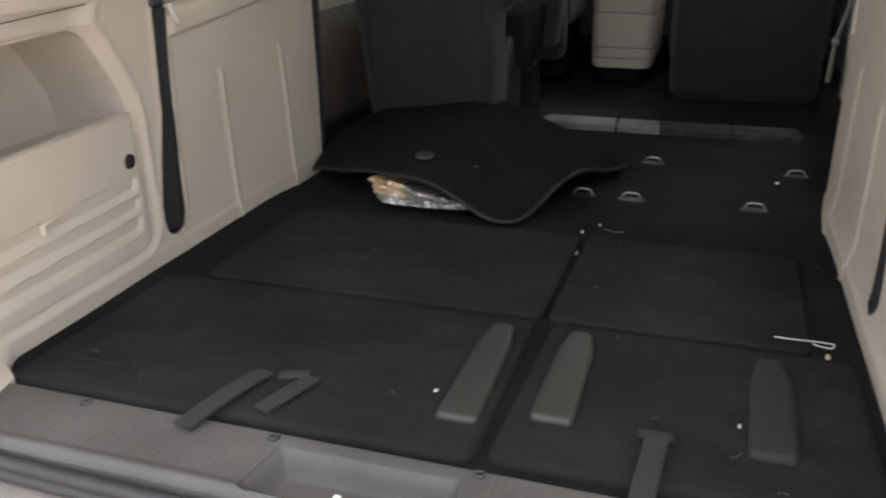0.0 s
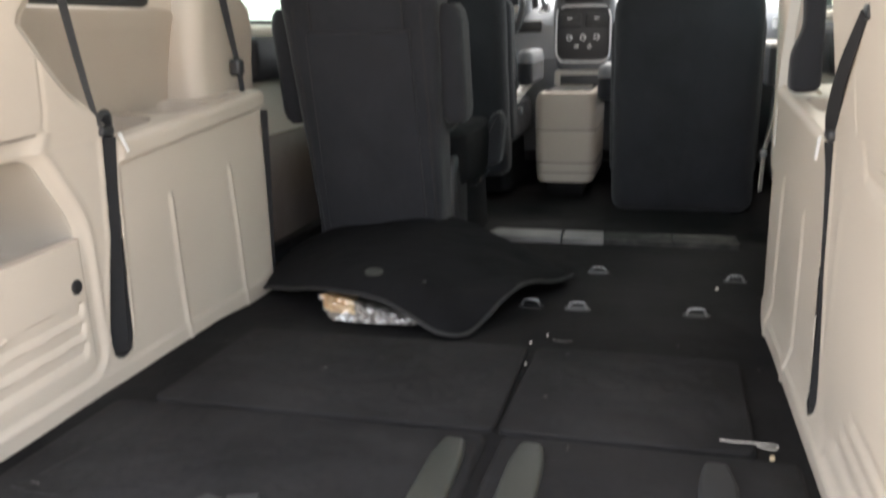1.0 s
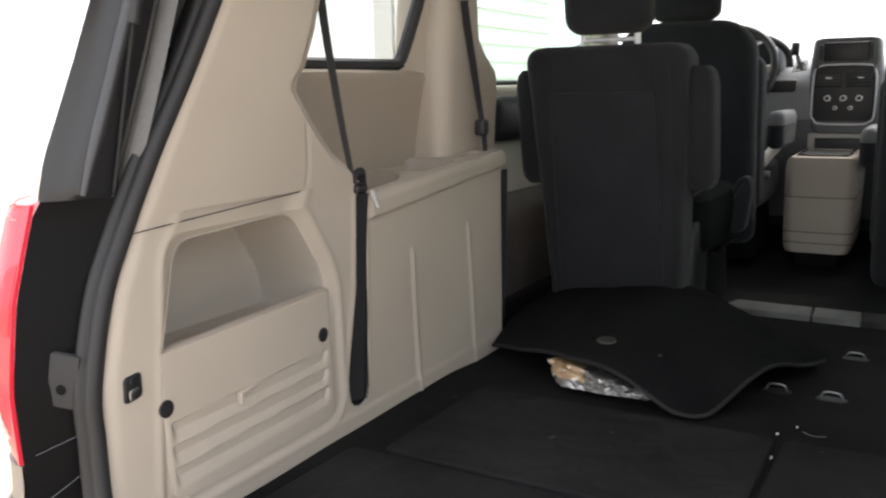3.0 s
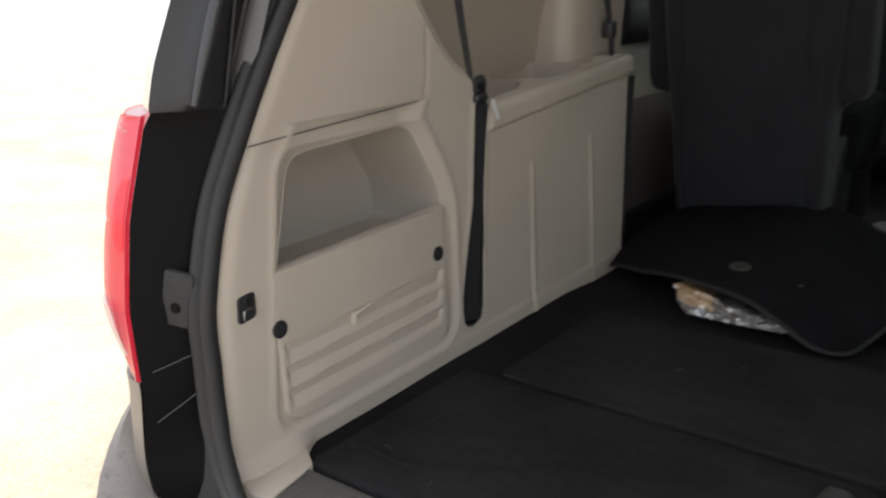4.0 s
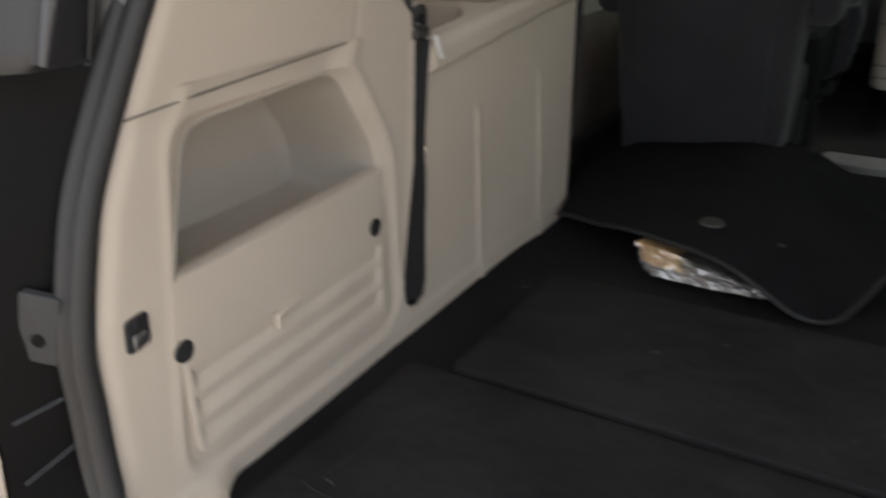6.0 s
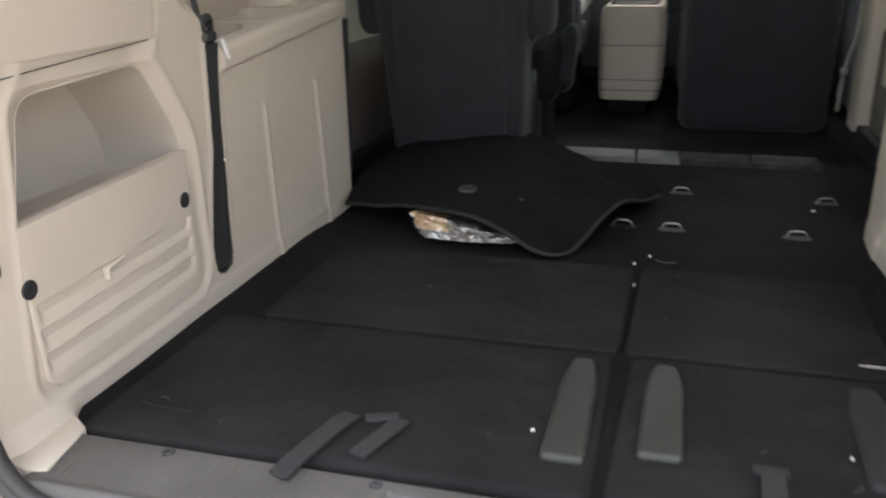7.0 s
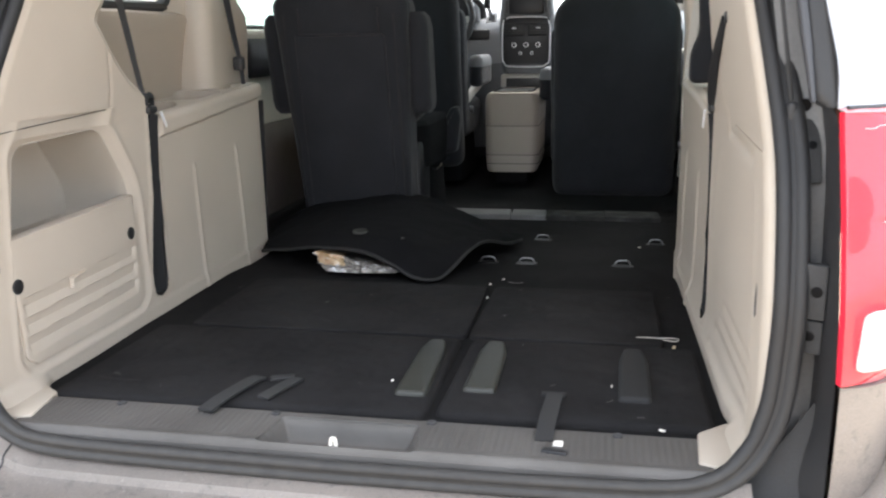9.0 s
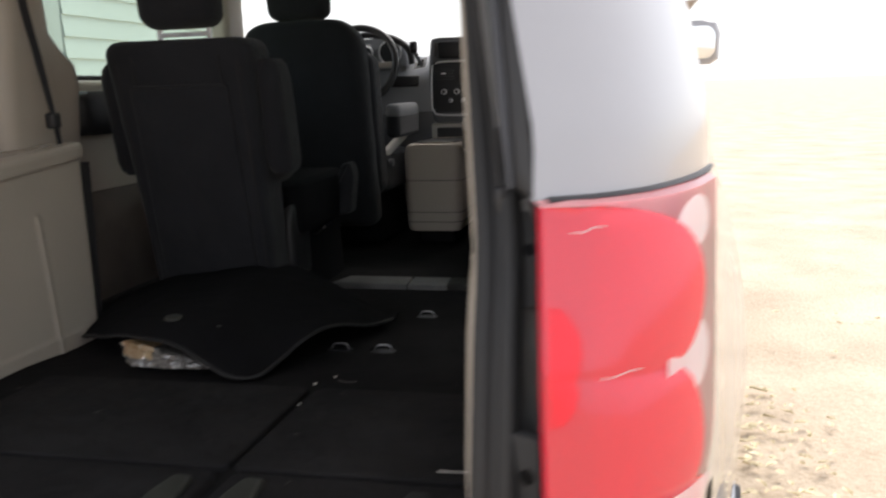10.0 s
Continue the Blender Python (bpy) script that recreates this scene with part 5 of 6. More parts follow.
part("shifter_slot", prism(smooth_outline([(-0.018, -0.016), (0.012, -0.012), (0.014, 0.018), (-0.010, 0.014)], 0.006), 0.0055, 0.0075, 0.001, Matrix.Translation((-0.170, 3.126, 0.712)) @ pose(0, 0, 0, 90 - 28)), BLACK, dash, "dark shifter gate")

wheel = thing("steering_wheel", "black steering wheel with silver spokes", "steering wheel", at=(-0.43, 2.95, 0.70))
wm = Matrix.Translation((-0.425, 2.95, 0.705)) @ pose(0, 0, 0, 66)
ring = sweep([tuple(wm @ Vector((0.183 * math.cos(a), 0.183 * math.sin(a), 0))) for a in np.linspace(0, 2 * math.pi, 16, endpoint=False)], circle(0.016, 10), 64, closed=True, up=tuple(wm.to_3x3() @ Vector((0, 0, 1))))
part("rim", ring, BLACK, wheel)
part("hub", loft([(0, 0, z, 0.15 - k, 0.12 - k, 0.05) for z, k in ((-0.03, 0.03), (-0.01, 0), (0.01, 0), (0.025, 0.03))]), BLACK, wheel).data.transform(wm)
for a in (0, 180, 270):
    part("spoke", block((0.12, 0, -0.008), (0.12, 0.035, 0.012), 0.004), STEEL, wheel, "silver spoke").data.transform(wm @ pose(0, 0, 0, 0, 0, a))
part("column", rod((-0.43, 2.97, 0.68), (-0.43, 3.18, 0.60), 0.04), BLACK, wheel)

mir = thing("rear_view_mirror", "black rear-view mirror at the windshield", "mirror", at=(-0.01, 3.0, 1.1))
part("housing", prism([(a, b) for a, b in rounded(0.24, 0.07, 0.025)], 0, 0.03, 0.01, Matrix.Translation((-0.02, 3.03, 1.10)) @ pose(0, 0, 0, 90)), BLACK, mir)
part("mirror_glass", prism([(a, b) for a, b in rounded(0.225, 0.055, 0.02)], 0, 0.003, 0.001, Matrix.Translation((-0.02, 3.001, 1.10)) @ pose(0, 0, 0, 90)), MIRROR, mir)
part("stem", rod((-0.02, 3.03, 1.11), (-0.02, 3.10, 1.17), 0.012), BLACK, mir)


# ---- the van's body ----
van = thing("minivan", "grey metallic minivan with its rear hatch open", "minivan", at=(0, 2.4, GROUND))
PLAN = [(0.700, -0.052), (0.732, -0.048), (0.765, -0.028), (0.792, 0.012), (0.818, 0.085), (0.838, 0.19), (0.850, 0.40), (0.872, 0.8), (0.895, 1.5), (0.905, 2.5), (0.895, 3.5), (0.86, 4.1), (0.76, 4.6), (0.5, 4.9), (0.0, 5.0)]


def body_point(side, x, y, z):
    """Lean the body line inwards and forwards with height."""
    fade = min(1.0, max(0.0, 1 - y / 1.1))
    lean = 0.6 * (rear_edge(z) - 0.013) * fade + 0.018 * side * 0.7 * fade
    belly = 0.09 * max(0.0, 1 - ((z - 0.08) / 0.45) ** 2) * min(1, max(0, (y - 0.15) / 0.7))
    if side > 0:
        k = min(1.0, max(0.0, 1 - (x - 0.70) / 0.10))
        x, y = x - (0.006 + 0.012 * min(1.0, max(0.0, (z - 0.16) / 0.34))) * k, y - 0.020 * k
    else:
        k = min(1.0, max(0.0, 1 - (x - 0.70) / 0.14))
        x += (0.004 + 0.008 * math.sin(math.pi * min(1.0, max(0.0, (z - 0.155) / 0.35))) ** 0.8 + 0.014 * min(1.0, max(0.0, (0.13 - z) / 0.10))) * k
    if z > 0.5075:
        x -= 0.010 * max(0.0, 1 - abs(x - 0.70) / 0.06)
    if z > 0.5075:
        y += 0.40 * min(max(0.0, x - 0.70), 0.10) * min(1.0, max(0.0, (0.6 - y) / 0.4))
    return (side * (x + belly - 0.20 * max(0.0, z - 0.56)), y + lean, z)


PLAN_LINE = curve_through(PLAN, 600)
STEP = float(np.linalg.norm(PLAN_LINE[11] - PLAN_LINE[10]))


def plan_x(y):
    k = int(np.argmax(PLAN_LINE[:, 1] >= y))
    return PLAN_LINE[k, 0]


def body_strip(side, ys, zs, proud=0.0, keep=None):
    P = np.array([[body_point(side, plan_x(y) + proud, y, z) for z in zs] for y in ys])
    return sheet(P, flip=side > 0, keep=keep)


def corner_strip(side, n0, n1, zs, proud=0.0, count=40):
    """Along the rounded rear corner, by steps of the plan line."""
    rows = []
    for k in np.linspace(n0, n1, count):
        a, b = (np.array([np.interp(v, np.arange(600), PLAN_LINE[:, c]) for c in (0, 1)]) for v in (k, k + 1.5))
        t = (b - a) / np.linalg.norm(b - a)
        q = a + np.array((t[1], -t[0])) * proud
        rows.append([body_point(side, q[0], q[1], z) for z in zs])
    return np.array(rows)


N_AT = lambda y: int(np.argmax(PLAN_LINE[:, 1] >= y))
for side in (-1, 1):
    # quarter panel with the rear wheel arch cut out
    ys = np.concatenate([np.linspace(0.0, 0.3, 16), np.linspace(0.32, 1.45, 60)])
    zs = np.concatenate([np.linspace(-0.34, 0.50, 41), np.linspace(0.5085, 0.69, 10)])
    idx = [PLAN_LINE[k] for k in range(0, N_AT(0.30), 4)] + [np.array((plan_x(y), y)) for y in np.linspace(0.31, 1.45, 64)]
    P = np.array([[body_point(side, q[0], q[1], z) for z in zs] for q in idx])
    arch = np.hypot(P[:, :, 1] - 1.02, P[:, :, 2] + 0.29) > 0.40
    lampgap = ~((P[:, :, 2] < 0.505) & (P[:, :, 1] < 0.16))
    part("quarter_panel", sheet(P, flip=side > 0, keep=arch & lampgap), PAINT, van)
    for y0, y1, name, z1 in ((1.455, 2.49, "sliding_door_skin", 0.66), (2.50, 3.55, "front_door_skin", 0.66)):
        part(name, body_strip(side, np.linspace(y0, y1, 40), np.linspace(-0.36, z1, 30)), PAINT, van)
    Pf = np.array([[body_point(side, q[0], q[1], z) for z in np.linspace(-0.34, 0.62, 40)] for q in [PLAN_LINE[k] for k in range(N_AT(3.56), 600, 3)]])
    Pf[:, :, 2] -= (0.25 * step(3.6, 5.0, Pf[:, :, 1])) * step(0.0, 0.6, Pf[:, :, 2])
    part("fender", sheet(Pf, flip=side > 0, keep=np.hypot(Pf[:, :, 1] - 4.1, Pf[:, :, 2] + 0.29) > 0.40), PAINT, van)
    part("bumper_cap", sheet(np.array([[body_point(side, q[0], q[1], z) for z in np.linspace(-0.10, 0.156, 12)] for q in [PLAN_LINE[k] for k in range(0, N_AT(0.20), 4)]]), flip=side > 0), BUMPER, van, "grey bumper cap below the lamp")
    ledge = [corner_strip(side, 0.0, 0.22 / STEP, [0.156], p, 30)[:, 0] for p in (0.0, -0.012, -0.040)]
    part("bumper_ledge", sheet(np.array(ledge).transpose(1, 0, 2), flip=side < 0), BUMPER, van, "grey bumper top under the lamp")
    # pillars and roof rail
    part("rear_pillar", sheet(np.array([[body_point(side, q[0], q[1], z) for z in np.linspace(0.688, 1.20, 30)] for q in [PLAN_LINE[k] for k in range(0, N_AT(0.34), 4)]]), flip=side > 0), PAINT, van)
    for y0, y1 in ((1.21, 1.42), (2.43, 2.56)):
        part("pillar_skin", body_strip(side, np.linspace(y0, y1, 8), np.linspace(0.655, 1.2, 14)), BLACK, van)
    part("roof_rail", body_strip(side, np.linspace(0.1, 3.1, 40), np.linspace(1.07, 1.21, 8)), PAINT, van)
    part("windshield_pillar", sweep([(side * 0.80, 3.74, 0.70), (side * 0.77, 3.4, 0.95), (side * 0.72, 2.98, 1.19)], circle(0.045, 10), 16), BEIGE, van)
    # rear jamb between the seal and the lamp
    zz = np.linspace(-0.06, 1.2, 70)
    tuck = lambda z: -0.12 * max(0, z - 0.45) - 0.06 * float(step(0.10, -0.06, z))
    jamb_at = lambda z, x, dy: np.array((side * (x + tuck(z)), 0.034 + 0.55 * (rear_edge(z) - 0.013) + dy, z))
    outer = lambda z: np.array(body_point(side, *((0.6955, -0.046) if side > 0 else (0.6983, -0.0496)), z))
    part("door_jamb", sheet(np.array([[jamb_at(z, x, dy - low * float(step(0.10, 0.03, z))) for z in zz] for x, dy, low in ((0.636, 0.012, 0.046), (0.645, 0.004, 0.030), (0.660, 0.0, 0.01), (0.674, -0.004, 0.0), (0.681, -0.012, 0.0))]), flip=side < 0), JAMB, van, "dark grey painted hatch jamb")
    # black side of the lamp, and the cover with a ridge above it, which stands proud
    # the left sheet reaches over the jamb, blackening it for the shade there
    foot = lambda z: jamb_at(z, 0.680 if side > 0 else 0.652, -0.010)
    P = np.array([[foot(z) * (1 - t) + outer(z) * t + np.array((-side * 0.002 * math.sin(math.pi * t), 0, 0)) for z in np.linspace(-0.06, 0.508, 30)] for t in np.linspace(0, 1, 8)])
    # left takes a deeper black than the right, for the dimmer light on it
    part("lamp_housing", sheet(P, flip=side < 0), HOUSING if side < 0 else RUBBER, van, "black plastic lamp housing")
    rows = [[foot(0.507) * (1 - t) + outer(0.507) * t for t in np.linspace(0, 1, 31)]]
    for z in [0.508, 0.511, 0.516] + list(np.linspace(0.53, 1.2, 34)):
        e, k = 0.108 + 0.6 * (rear_edge(z) - 0.108), min(1.0, max(0.5, (z - 0.506) / 0.008))
        line = [foot(z), (side * (0.668 + tuck(z)), e - 0.020, z), (side * (0.664 + tuck(z)), e - 0.050, z), (side * (0.662 + tuck(z)), e - 0.074, z), (side * (0.668 + tuck(z)), e - 0.086, z), (side * (0.684 + tuck(z)), e - 0.097, z), body_point(side, 0.6998, -0.0525, z)]
        row = curve_through(line, 31)
        base = np.array([foot(z) * (1 - t) + outer(z) * t for t in np.linspace(0, 1, 31)])
        rows.append(base * (1 - k) + row * k)
    part("pillar_cover", sheet(np.array(rows), flip=side > 0), BLACK if side < 0 else RUBBER, van, "black plastic cover above the lamp")
    plate = part("jamb_plate", prism(smooth_outline([(-0.012, -0.045), (0.012, -0.045), (0.012, 0.045), (-0.012, 0.045)], 0.004), 0, 0.006, 0.002, Matrix.Translation(jamb_at(0.445, 0.664, -0.002)) @ pose(0, 0, 0, 90 - 22)), BRACKET, van, "grey steel plate on the jamb")
    part("hole", prism(circle(0.006, 14), 0.0055, 0.0066, 0.0003, Matrix.Translation(jamb_at(0.445, 0.664, -0.002)) @ pose(0, 0, 0, 90 - 22) @ Matrix.Translation((0, 0.008, 0))), HOUSING, plate, "dark hole")
    # hatch bracket with a hole and a bolt
    br = part("striker_bracket", prism(smooth_outline([(-0.020 if side < 0 else -0.023, -0.036), (0.022 if side < 0 else 0.012, -0.036), (0.022 if side < 0 else 0.012, 0.040), (-0.020 if side < 0 else -0.023, 0.040)], 0.005), 0, 0.010, 0.002, Matrix.Translation((side * 0.672, 0.0 if side > 0 else -0.010, 0.266)) @ pose(0, 0, 0, 90, 0, -side * 24) @ pose(0, 0, 0, 0, 0, 0 if side > 0 else -11)), BRACKET, van, "dark steel bracket")
    part("bracket_side", block((side * 0.651, 0.014 if side > 0 else 0.006, 0.260), (0.004, 0.034, 0.072), 0.001), BRACKET, br)
    if side < 0:
        part("bracket_flange", block((-0.6935, 0.008, 0.266), (0.004, 0.030, 0.070), 0.001, pose(0, 0, 0)), BRACKET, br)
    part("hole", prism(circle(0.0075, 14), 0.0095, 0.0104, 0.0003, Matrix.Translation((side * 0.672, 0.0 if side > 0 else -0.010, 0.266)) @ pose(0, 0, 0, 90, 0, -side * 24) @ pose(0, 0, 0, 0, 0, 0 if side > 0 else -11) @ Matrix.Translation((0, -0.010 if side < 0 else 0.003, 0.0005))), HOUSING, br, "dark hole")
    if side > 0:
        br2 = part("striker_bracket", prism(smooth_outline([(-0.018, -0.025), (0.016, -0.025), (0.016, 0.022), (-0.018, 0.022)], 0.004), 0, 0.008, 0.002, Matrix.Translation((side * 0.668, 0.006, 0.205)) @ pose(0, 0, 0, 90, 0, -side * 24)), BRACKET, van, "dark steel bracket")
        part("hole", prism(circle(0.007, 14), 0.0075, 0.0084, 0.0003, Matrix.Translation((side * 0.668, 0.006, 0.205)) @ pose(0, 0, 0, 90, 0, -side * 24)), HOUSING, br2, "dark hole")
    for z in (0.437, 0.507):
        part("bolt", rod(jamb_at(z, 0.660, -0.004), jamb_at(z, 0.660, 0.02), 0.009, 14), HOUSING, van)
    # gas strut of the hatch
    sx = 0.018 if side < 0 else 0.0
    strut = part("gas_strut", rod((side * (0.604 + sx), 0.110, 0.74), (side * 0.55, 0.18, 1.22), 0.010), BLACK, van)
    part("rod", rod((side * (0.637 + sx), 0.080, 0.503), (side * (0.604 + sx), 0.110, 0.74), 0.0028), BRACKET, strut)
    part("ball_joint", block((side * (0.637 + sx), 0.080, 0.497), (0.014, 0.014, 0.03), 0.005), BLACK, strut)
    part("ball_stud", rod((side * (0.637 + sx), 0.080, 0.495), (side * (0.642 + sx), 0.095, 0.490), 0.005), BLACK, strut)
    # pale drip channel strip
    part("channel_strip", sweep([(side * (0.660 + tuck(z)), 0.108 + 0.6 * (rear_edge(z) - 0.108) - 0.078, z) for z in (0.514, 0.56, 0.65, 0.8, 0.95, 1.1)], circle(0.0085, 10, 1.0, 0.7), 40, up=(side, 0.6, 0), scale=[0.5, 1, 1, 1, 1, 1, 1, 1]), CHANNEL, van, "glossy grey channel ridge")
    # pale welded edges low on the housing
    for z0, z1 in ((0.165, 0.195), (0.085, 0.150)) if side < 0 else ():
        line = [foot(z0 + (z1 - z0) * (1 - t)) * (1 - t) + outer(z0 + (z1 - z0) * (1 - t)) * t + np.array((-side * 0.0035, -0.001, 0)) for t in (0.1, 0.35, 0.6, 0.85)]
        part("weld_edge", sweep([tuple(p) for p in line], circle(0.0011, 6), 16), CHANNEL, van)
    # wheels
    for y in (1.02, 4.1):
        wh = part("wheel", sweep([(side * 0.865, y + 0.29 * math.cos(a), GROUND + 0.33 + 0.29 * math.sin(a)) for a in np.linspace(0, 2 * math.pi, 16, endpoint=False)], rounded(0.215, 0.09, 0.03), 48, closed=True, up=(side, 0, 0)), TYRE, van, "black tyre")
        part("rim", rod((side * 0.865, y, GROUND + 0.33), (side * 0.95, y, GROUND + 0.33), 0.24, 28, 0.235), STEEL, wh, "silver wheel rim")
        for k in range(5):
            a = 2 * math.pi * k / 5
            part("spoke", block((side * 0.953, y + 0.12 * math.cos(a), GROUND + 0.33 + 0.12 * math.sin(a)), (0.02, 0.20, 0.05), 0.008, pose(0, 0, 0, math.degrees(a))), GREY_PLASTIC, wh)
        part("arch_liner", sheet(np.array([[(side * xx, y + 0.41 * math.cos(a), -0.29 + 0.41 * math.sin(a)) for xx in (0.66, 0.90)] for a in np.linspace(-0.3, math.pi + 0.3, 24)])), BLACK, van)
    # side mirror
    sm = part("side_mirror", loft([(side * 1.00, 2.93, z, w, 0.12, 0.04) for z, w in ((0.66, 0.14), (0.68, 0.20), (0.78, 0.21), (0.82, 0.18), (0.83, 0.12))]), PAINT, van, "grey door mirror")
    part("mirror_glass", prism(rounded(0.165, 0.125, 0.04), 0, 0.004, 0.002, Matrix.Translation((side * 1.00, 2.868, 0.745)) @ pose(0, 0, 0, 90)), MIRROR, sm)
    part("mirror_arm", rod((side * 0.87, 2.96, 0.68), (side * 0.94, 2.94, 0.70), 0.025), BLACK, sm)

    # ---- tail lamp: clear outer lens, red double lobe, clear reversing light ----
    lamp_reach = lambda z: 0.26 - 0.10 * max(0.0, (0.27 - z) / 0.113) ** 1.6
    part("lamp_corner", sheet(np.concatenate([corner_strip(side, lamp_reach(z) / STEP - 2, 0.27 / STEP, [z], -0.001, 16) for z in np.linspace(0.156, 0.29, 20)], 1), flip=side > 0), PAINT, van, "grey body panel below the lamp")
    lamp = part("tail_lamp", sheet(np.concatenate([corner_strip(side, 0.03 / STEP, lamp_reach(z) / STEP, [z], 0.006 - 0.014 * max(0.0, (0.27 - z) / 0.113) ** 1.6, 44) for z in np.linspace(0.157, 0.506, 40)], 1), flip=side > 0), ROSE, van, "red and clear tail lamp")
    rows, rim = [], []
    bulge = 0.016 if side > 0 else 0.007
    for z in np.linspace(0.159, 0.504, 90):
        lobe = max(math.sqrt(max(0.0, 1 - ((z - zc) / h) ** 2)) for zc, h in ((0.433, 0.064), (0.308, 0.066)))
        if z < 0.255:
            lobe = max(lobe, 0.55 * math.sqrt(max(0.0, 1 - ((z - 0.245) / 0.09) ** 2)))
        reach = 0.080 + 0.036 * lobe - 0.04 * max(0.0, (0.25 - z) / 0.09) ** 1.5
        if z < 0.27:
            reach = max(reach, 0.124 - 0.030 * max(0.0, (0.19 - z) / 0.031) ** 2)
        if z > 0.433:
            reach = 0.036 + 0.080 * math.sqrt(max(0.0, 1 - ((z - 0.433) / 0.070) ** 2))
        near, far = (corner_strip(side, 0.0, reach / STEP, [z], p, 40)[:, 0] for p in (0.003, 0.012 + bulge * lobe - 0.028 * max(0.0, (0.285 - z) / 0.125) ** 1.7))
        u = np.linspace(0, 1, 40)
        mix = np.minimum(1, 0.55 * np.minimum(1, u / 0.45) + 0.45 * u ** 1.2)[:, None]
        row = near * (1 - mix) + far * mix
        tip = corner_strip(side, reach / STEP, (reach + 0.02) / STEP, [z], 0.004, 2)[0, 0]
        rows.append(np.vstack([row, (row[-1] * 0.5 + tip * 0.5)[None], tip[None]]))
        rim.append([body_point(side, *((0.6958, -0.0462) if side > 0 else (0.6985, -0.0498)), z), near[0]])
    part("lamp_lobe", sheet(np.array(rows), flip=side < 0), RED, lamp, "deep red double-lobed lens")
    deep = []
    for k in range(45, 70):
        end = 1 + 8 * math.sqrt(max(0.0, 1 - ((k - 57) / 12.6) ** 2))
        deep.append([[np.interp(1 + (end - 1) * c / 8, np.arange(len(rows[k])), rows[k][:, a]) for a in range(3)] for c in range(9)])
    part("inner_reflector", sheet(np.array(deep) + np.array((side * 0.0003, -0.0010, 0)), flip=side < 0), DEEP_RED, lamp, "deep red reflector")
    # pale threads laid on the lobes paint thin white glints
    for k, c0, c1 in ((55, 15, 26), (84, 8, 20), (24, 22, 33)):
        part("glint_line", sweep([tuple(rows[k + (c - c0) // 5][c] + np.array((side * 0.0004, -0.0008, 0))) for c in range(c0, c1, 3)], circle(0.0004, 6), 16), CLEAR, lamp, "thin pale line that paints a glint on the lens")
    part("lens_edge", sheet(np.array(rim), flip=side < 0), RED_EDGE, lamp, "deep red lens edge")
    rows = []
    for z in np.linspace(0.178, 0.266, 20):
        t = (z - 0.178) / 0.088
        a = 0.014 + 0.010 * (1 - math.sqrt(max(0.0, 1 - (2 * t - 1) ** 8)))
        b = 0.100 + 0.05 * t ** 0.6 - 0.010 * (1 - math.sqrt(max(0.0, 1 - (2 * t - 1) ** 8)))
        rows.append(corner_strip(side, a / STEP, b / STEP, [z], (0.024 if side > 0 else 0.0175) - 0.026 * max(0.0, (0.285 - z) / 0.125) ** 1.7, 24)[:, 0])
    part("lens_top", sheet(np.array([[np.array(corner_strip(side, k, k + 0.01, [0.504], 0.006, 2)[0, 0]) * (1 - t) + np.array(corner_strip(side, k, k + 0.01, [0.509], -0.002, 2)[0, 0]) * t for t in (0, 0.5, 1)] for k in np.linspace(0, 0.26 / STEP, 24)]), flip=side > 0), PALE_RED, lamp)
    rev = part("reverse_lens", sheet(np.array(rows), flip=side < 0), CLEAR, lamp, "clear reversing light")
    for s0, s1, zc in ((0.032, 0.043, 0.217), (0.047, 0.057, 0.215)):
        part("marking", sheet(corner_strip(side, s0 / STEP, s1 / STEP, [zc - 0.0025, zc + 0.0025], 0.0185 if side > 0 else 0.0120, 8), flip=side > 0), BEIGE_GREY, rev, "grey moulded bar")
    # clear patches that also paint the sky's white gloss on the lens
    for zc, hh, s0, s1 in ((0.371, 0.030, 0.080, 0.150), (0.482, 0.022, 0.090, 0.150)):
        rows = []
        for t in np.linspace(-1, 1, 14):
            half_w = 0.5 * (s1 - s0) * math.sqrt(max(0.02, 1 - t * t))
            rows.append(corner_strip(side, ((s0 + s1) / 2 - half_w) / STEP, ((s0 + s1) / 2 + half_w) / STEP, [zc + hh * t], 0.019, 14)[:, 0])
        part("reflector", sheet(np.array(rows), flip=side < 0), CLEAR, lamp, "clear lens patch, also painting the white gloss of the sky")
    part("panel_seam", sweep([tuple(p) for p in corner_strip(side, (0.012 if side > 0 else 0.06) / STEP, 0.30 / STEP, [0.5085], 0.001, 10)[:, 0]], circle(0.0035, 6), 40), BLACK, van, "dark gap above the lamp")

# body ends
part("roof", sheet(np.array([[(x, y, 1.255 - 0.045 * (abs(x) / 0.78) ** 3 - 0.06 * float(step(2.5, 3.1, y))) for x in np.linspace(-0.78, 0.78, 24)] for y in np.linspace(0.47, 3.05, 40)])), PAINT, van)
part("hood", sheet(np.array([[(x * (1 - 0.35 * float(step(4.2, 5.0, y))), y, 0.66 - 0.30 * float(step(3.6, 5.1, y)) - 0.05 * (abs(x) / 0.85) ** 3) for x in np.linspace(-0.86, 0.86, 24)] for y in np.linspace(3.72, 4.98, 24)])), PAINT, van)
ws = part("windshield", sheet(np.array([[(x * (0.80 - 0.10 * t), 3.76 - 0.80 * t - 0.10 * x * x, 0.73 + 0.46 * t) for x in np.linspace(-1, 1, 20)] for t in np.linspace(0, 1, 8)])), CLEAR_GLASS, van, "clear windshield")
ws.visible_shadow = False
# open hatch above
hatch = part("liftgate", sheet(np.array([[(x, 0.44 - 1.05 * t, 1.25 + 0.34 * t - 0.05 * (x / 0.62) ** 2 + 0.05 * math.sin(math.pi * t)) for x in np.linspace(-0.64, 0.64, 24)] for t in np.linspace(0, 1, 24)])), PAINT, van, "raised rear hatch")
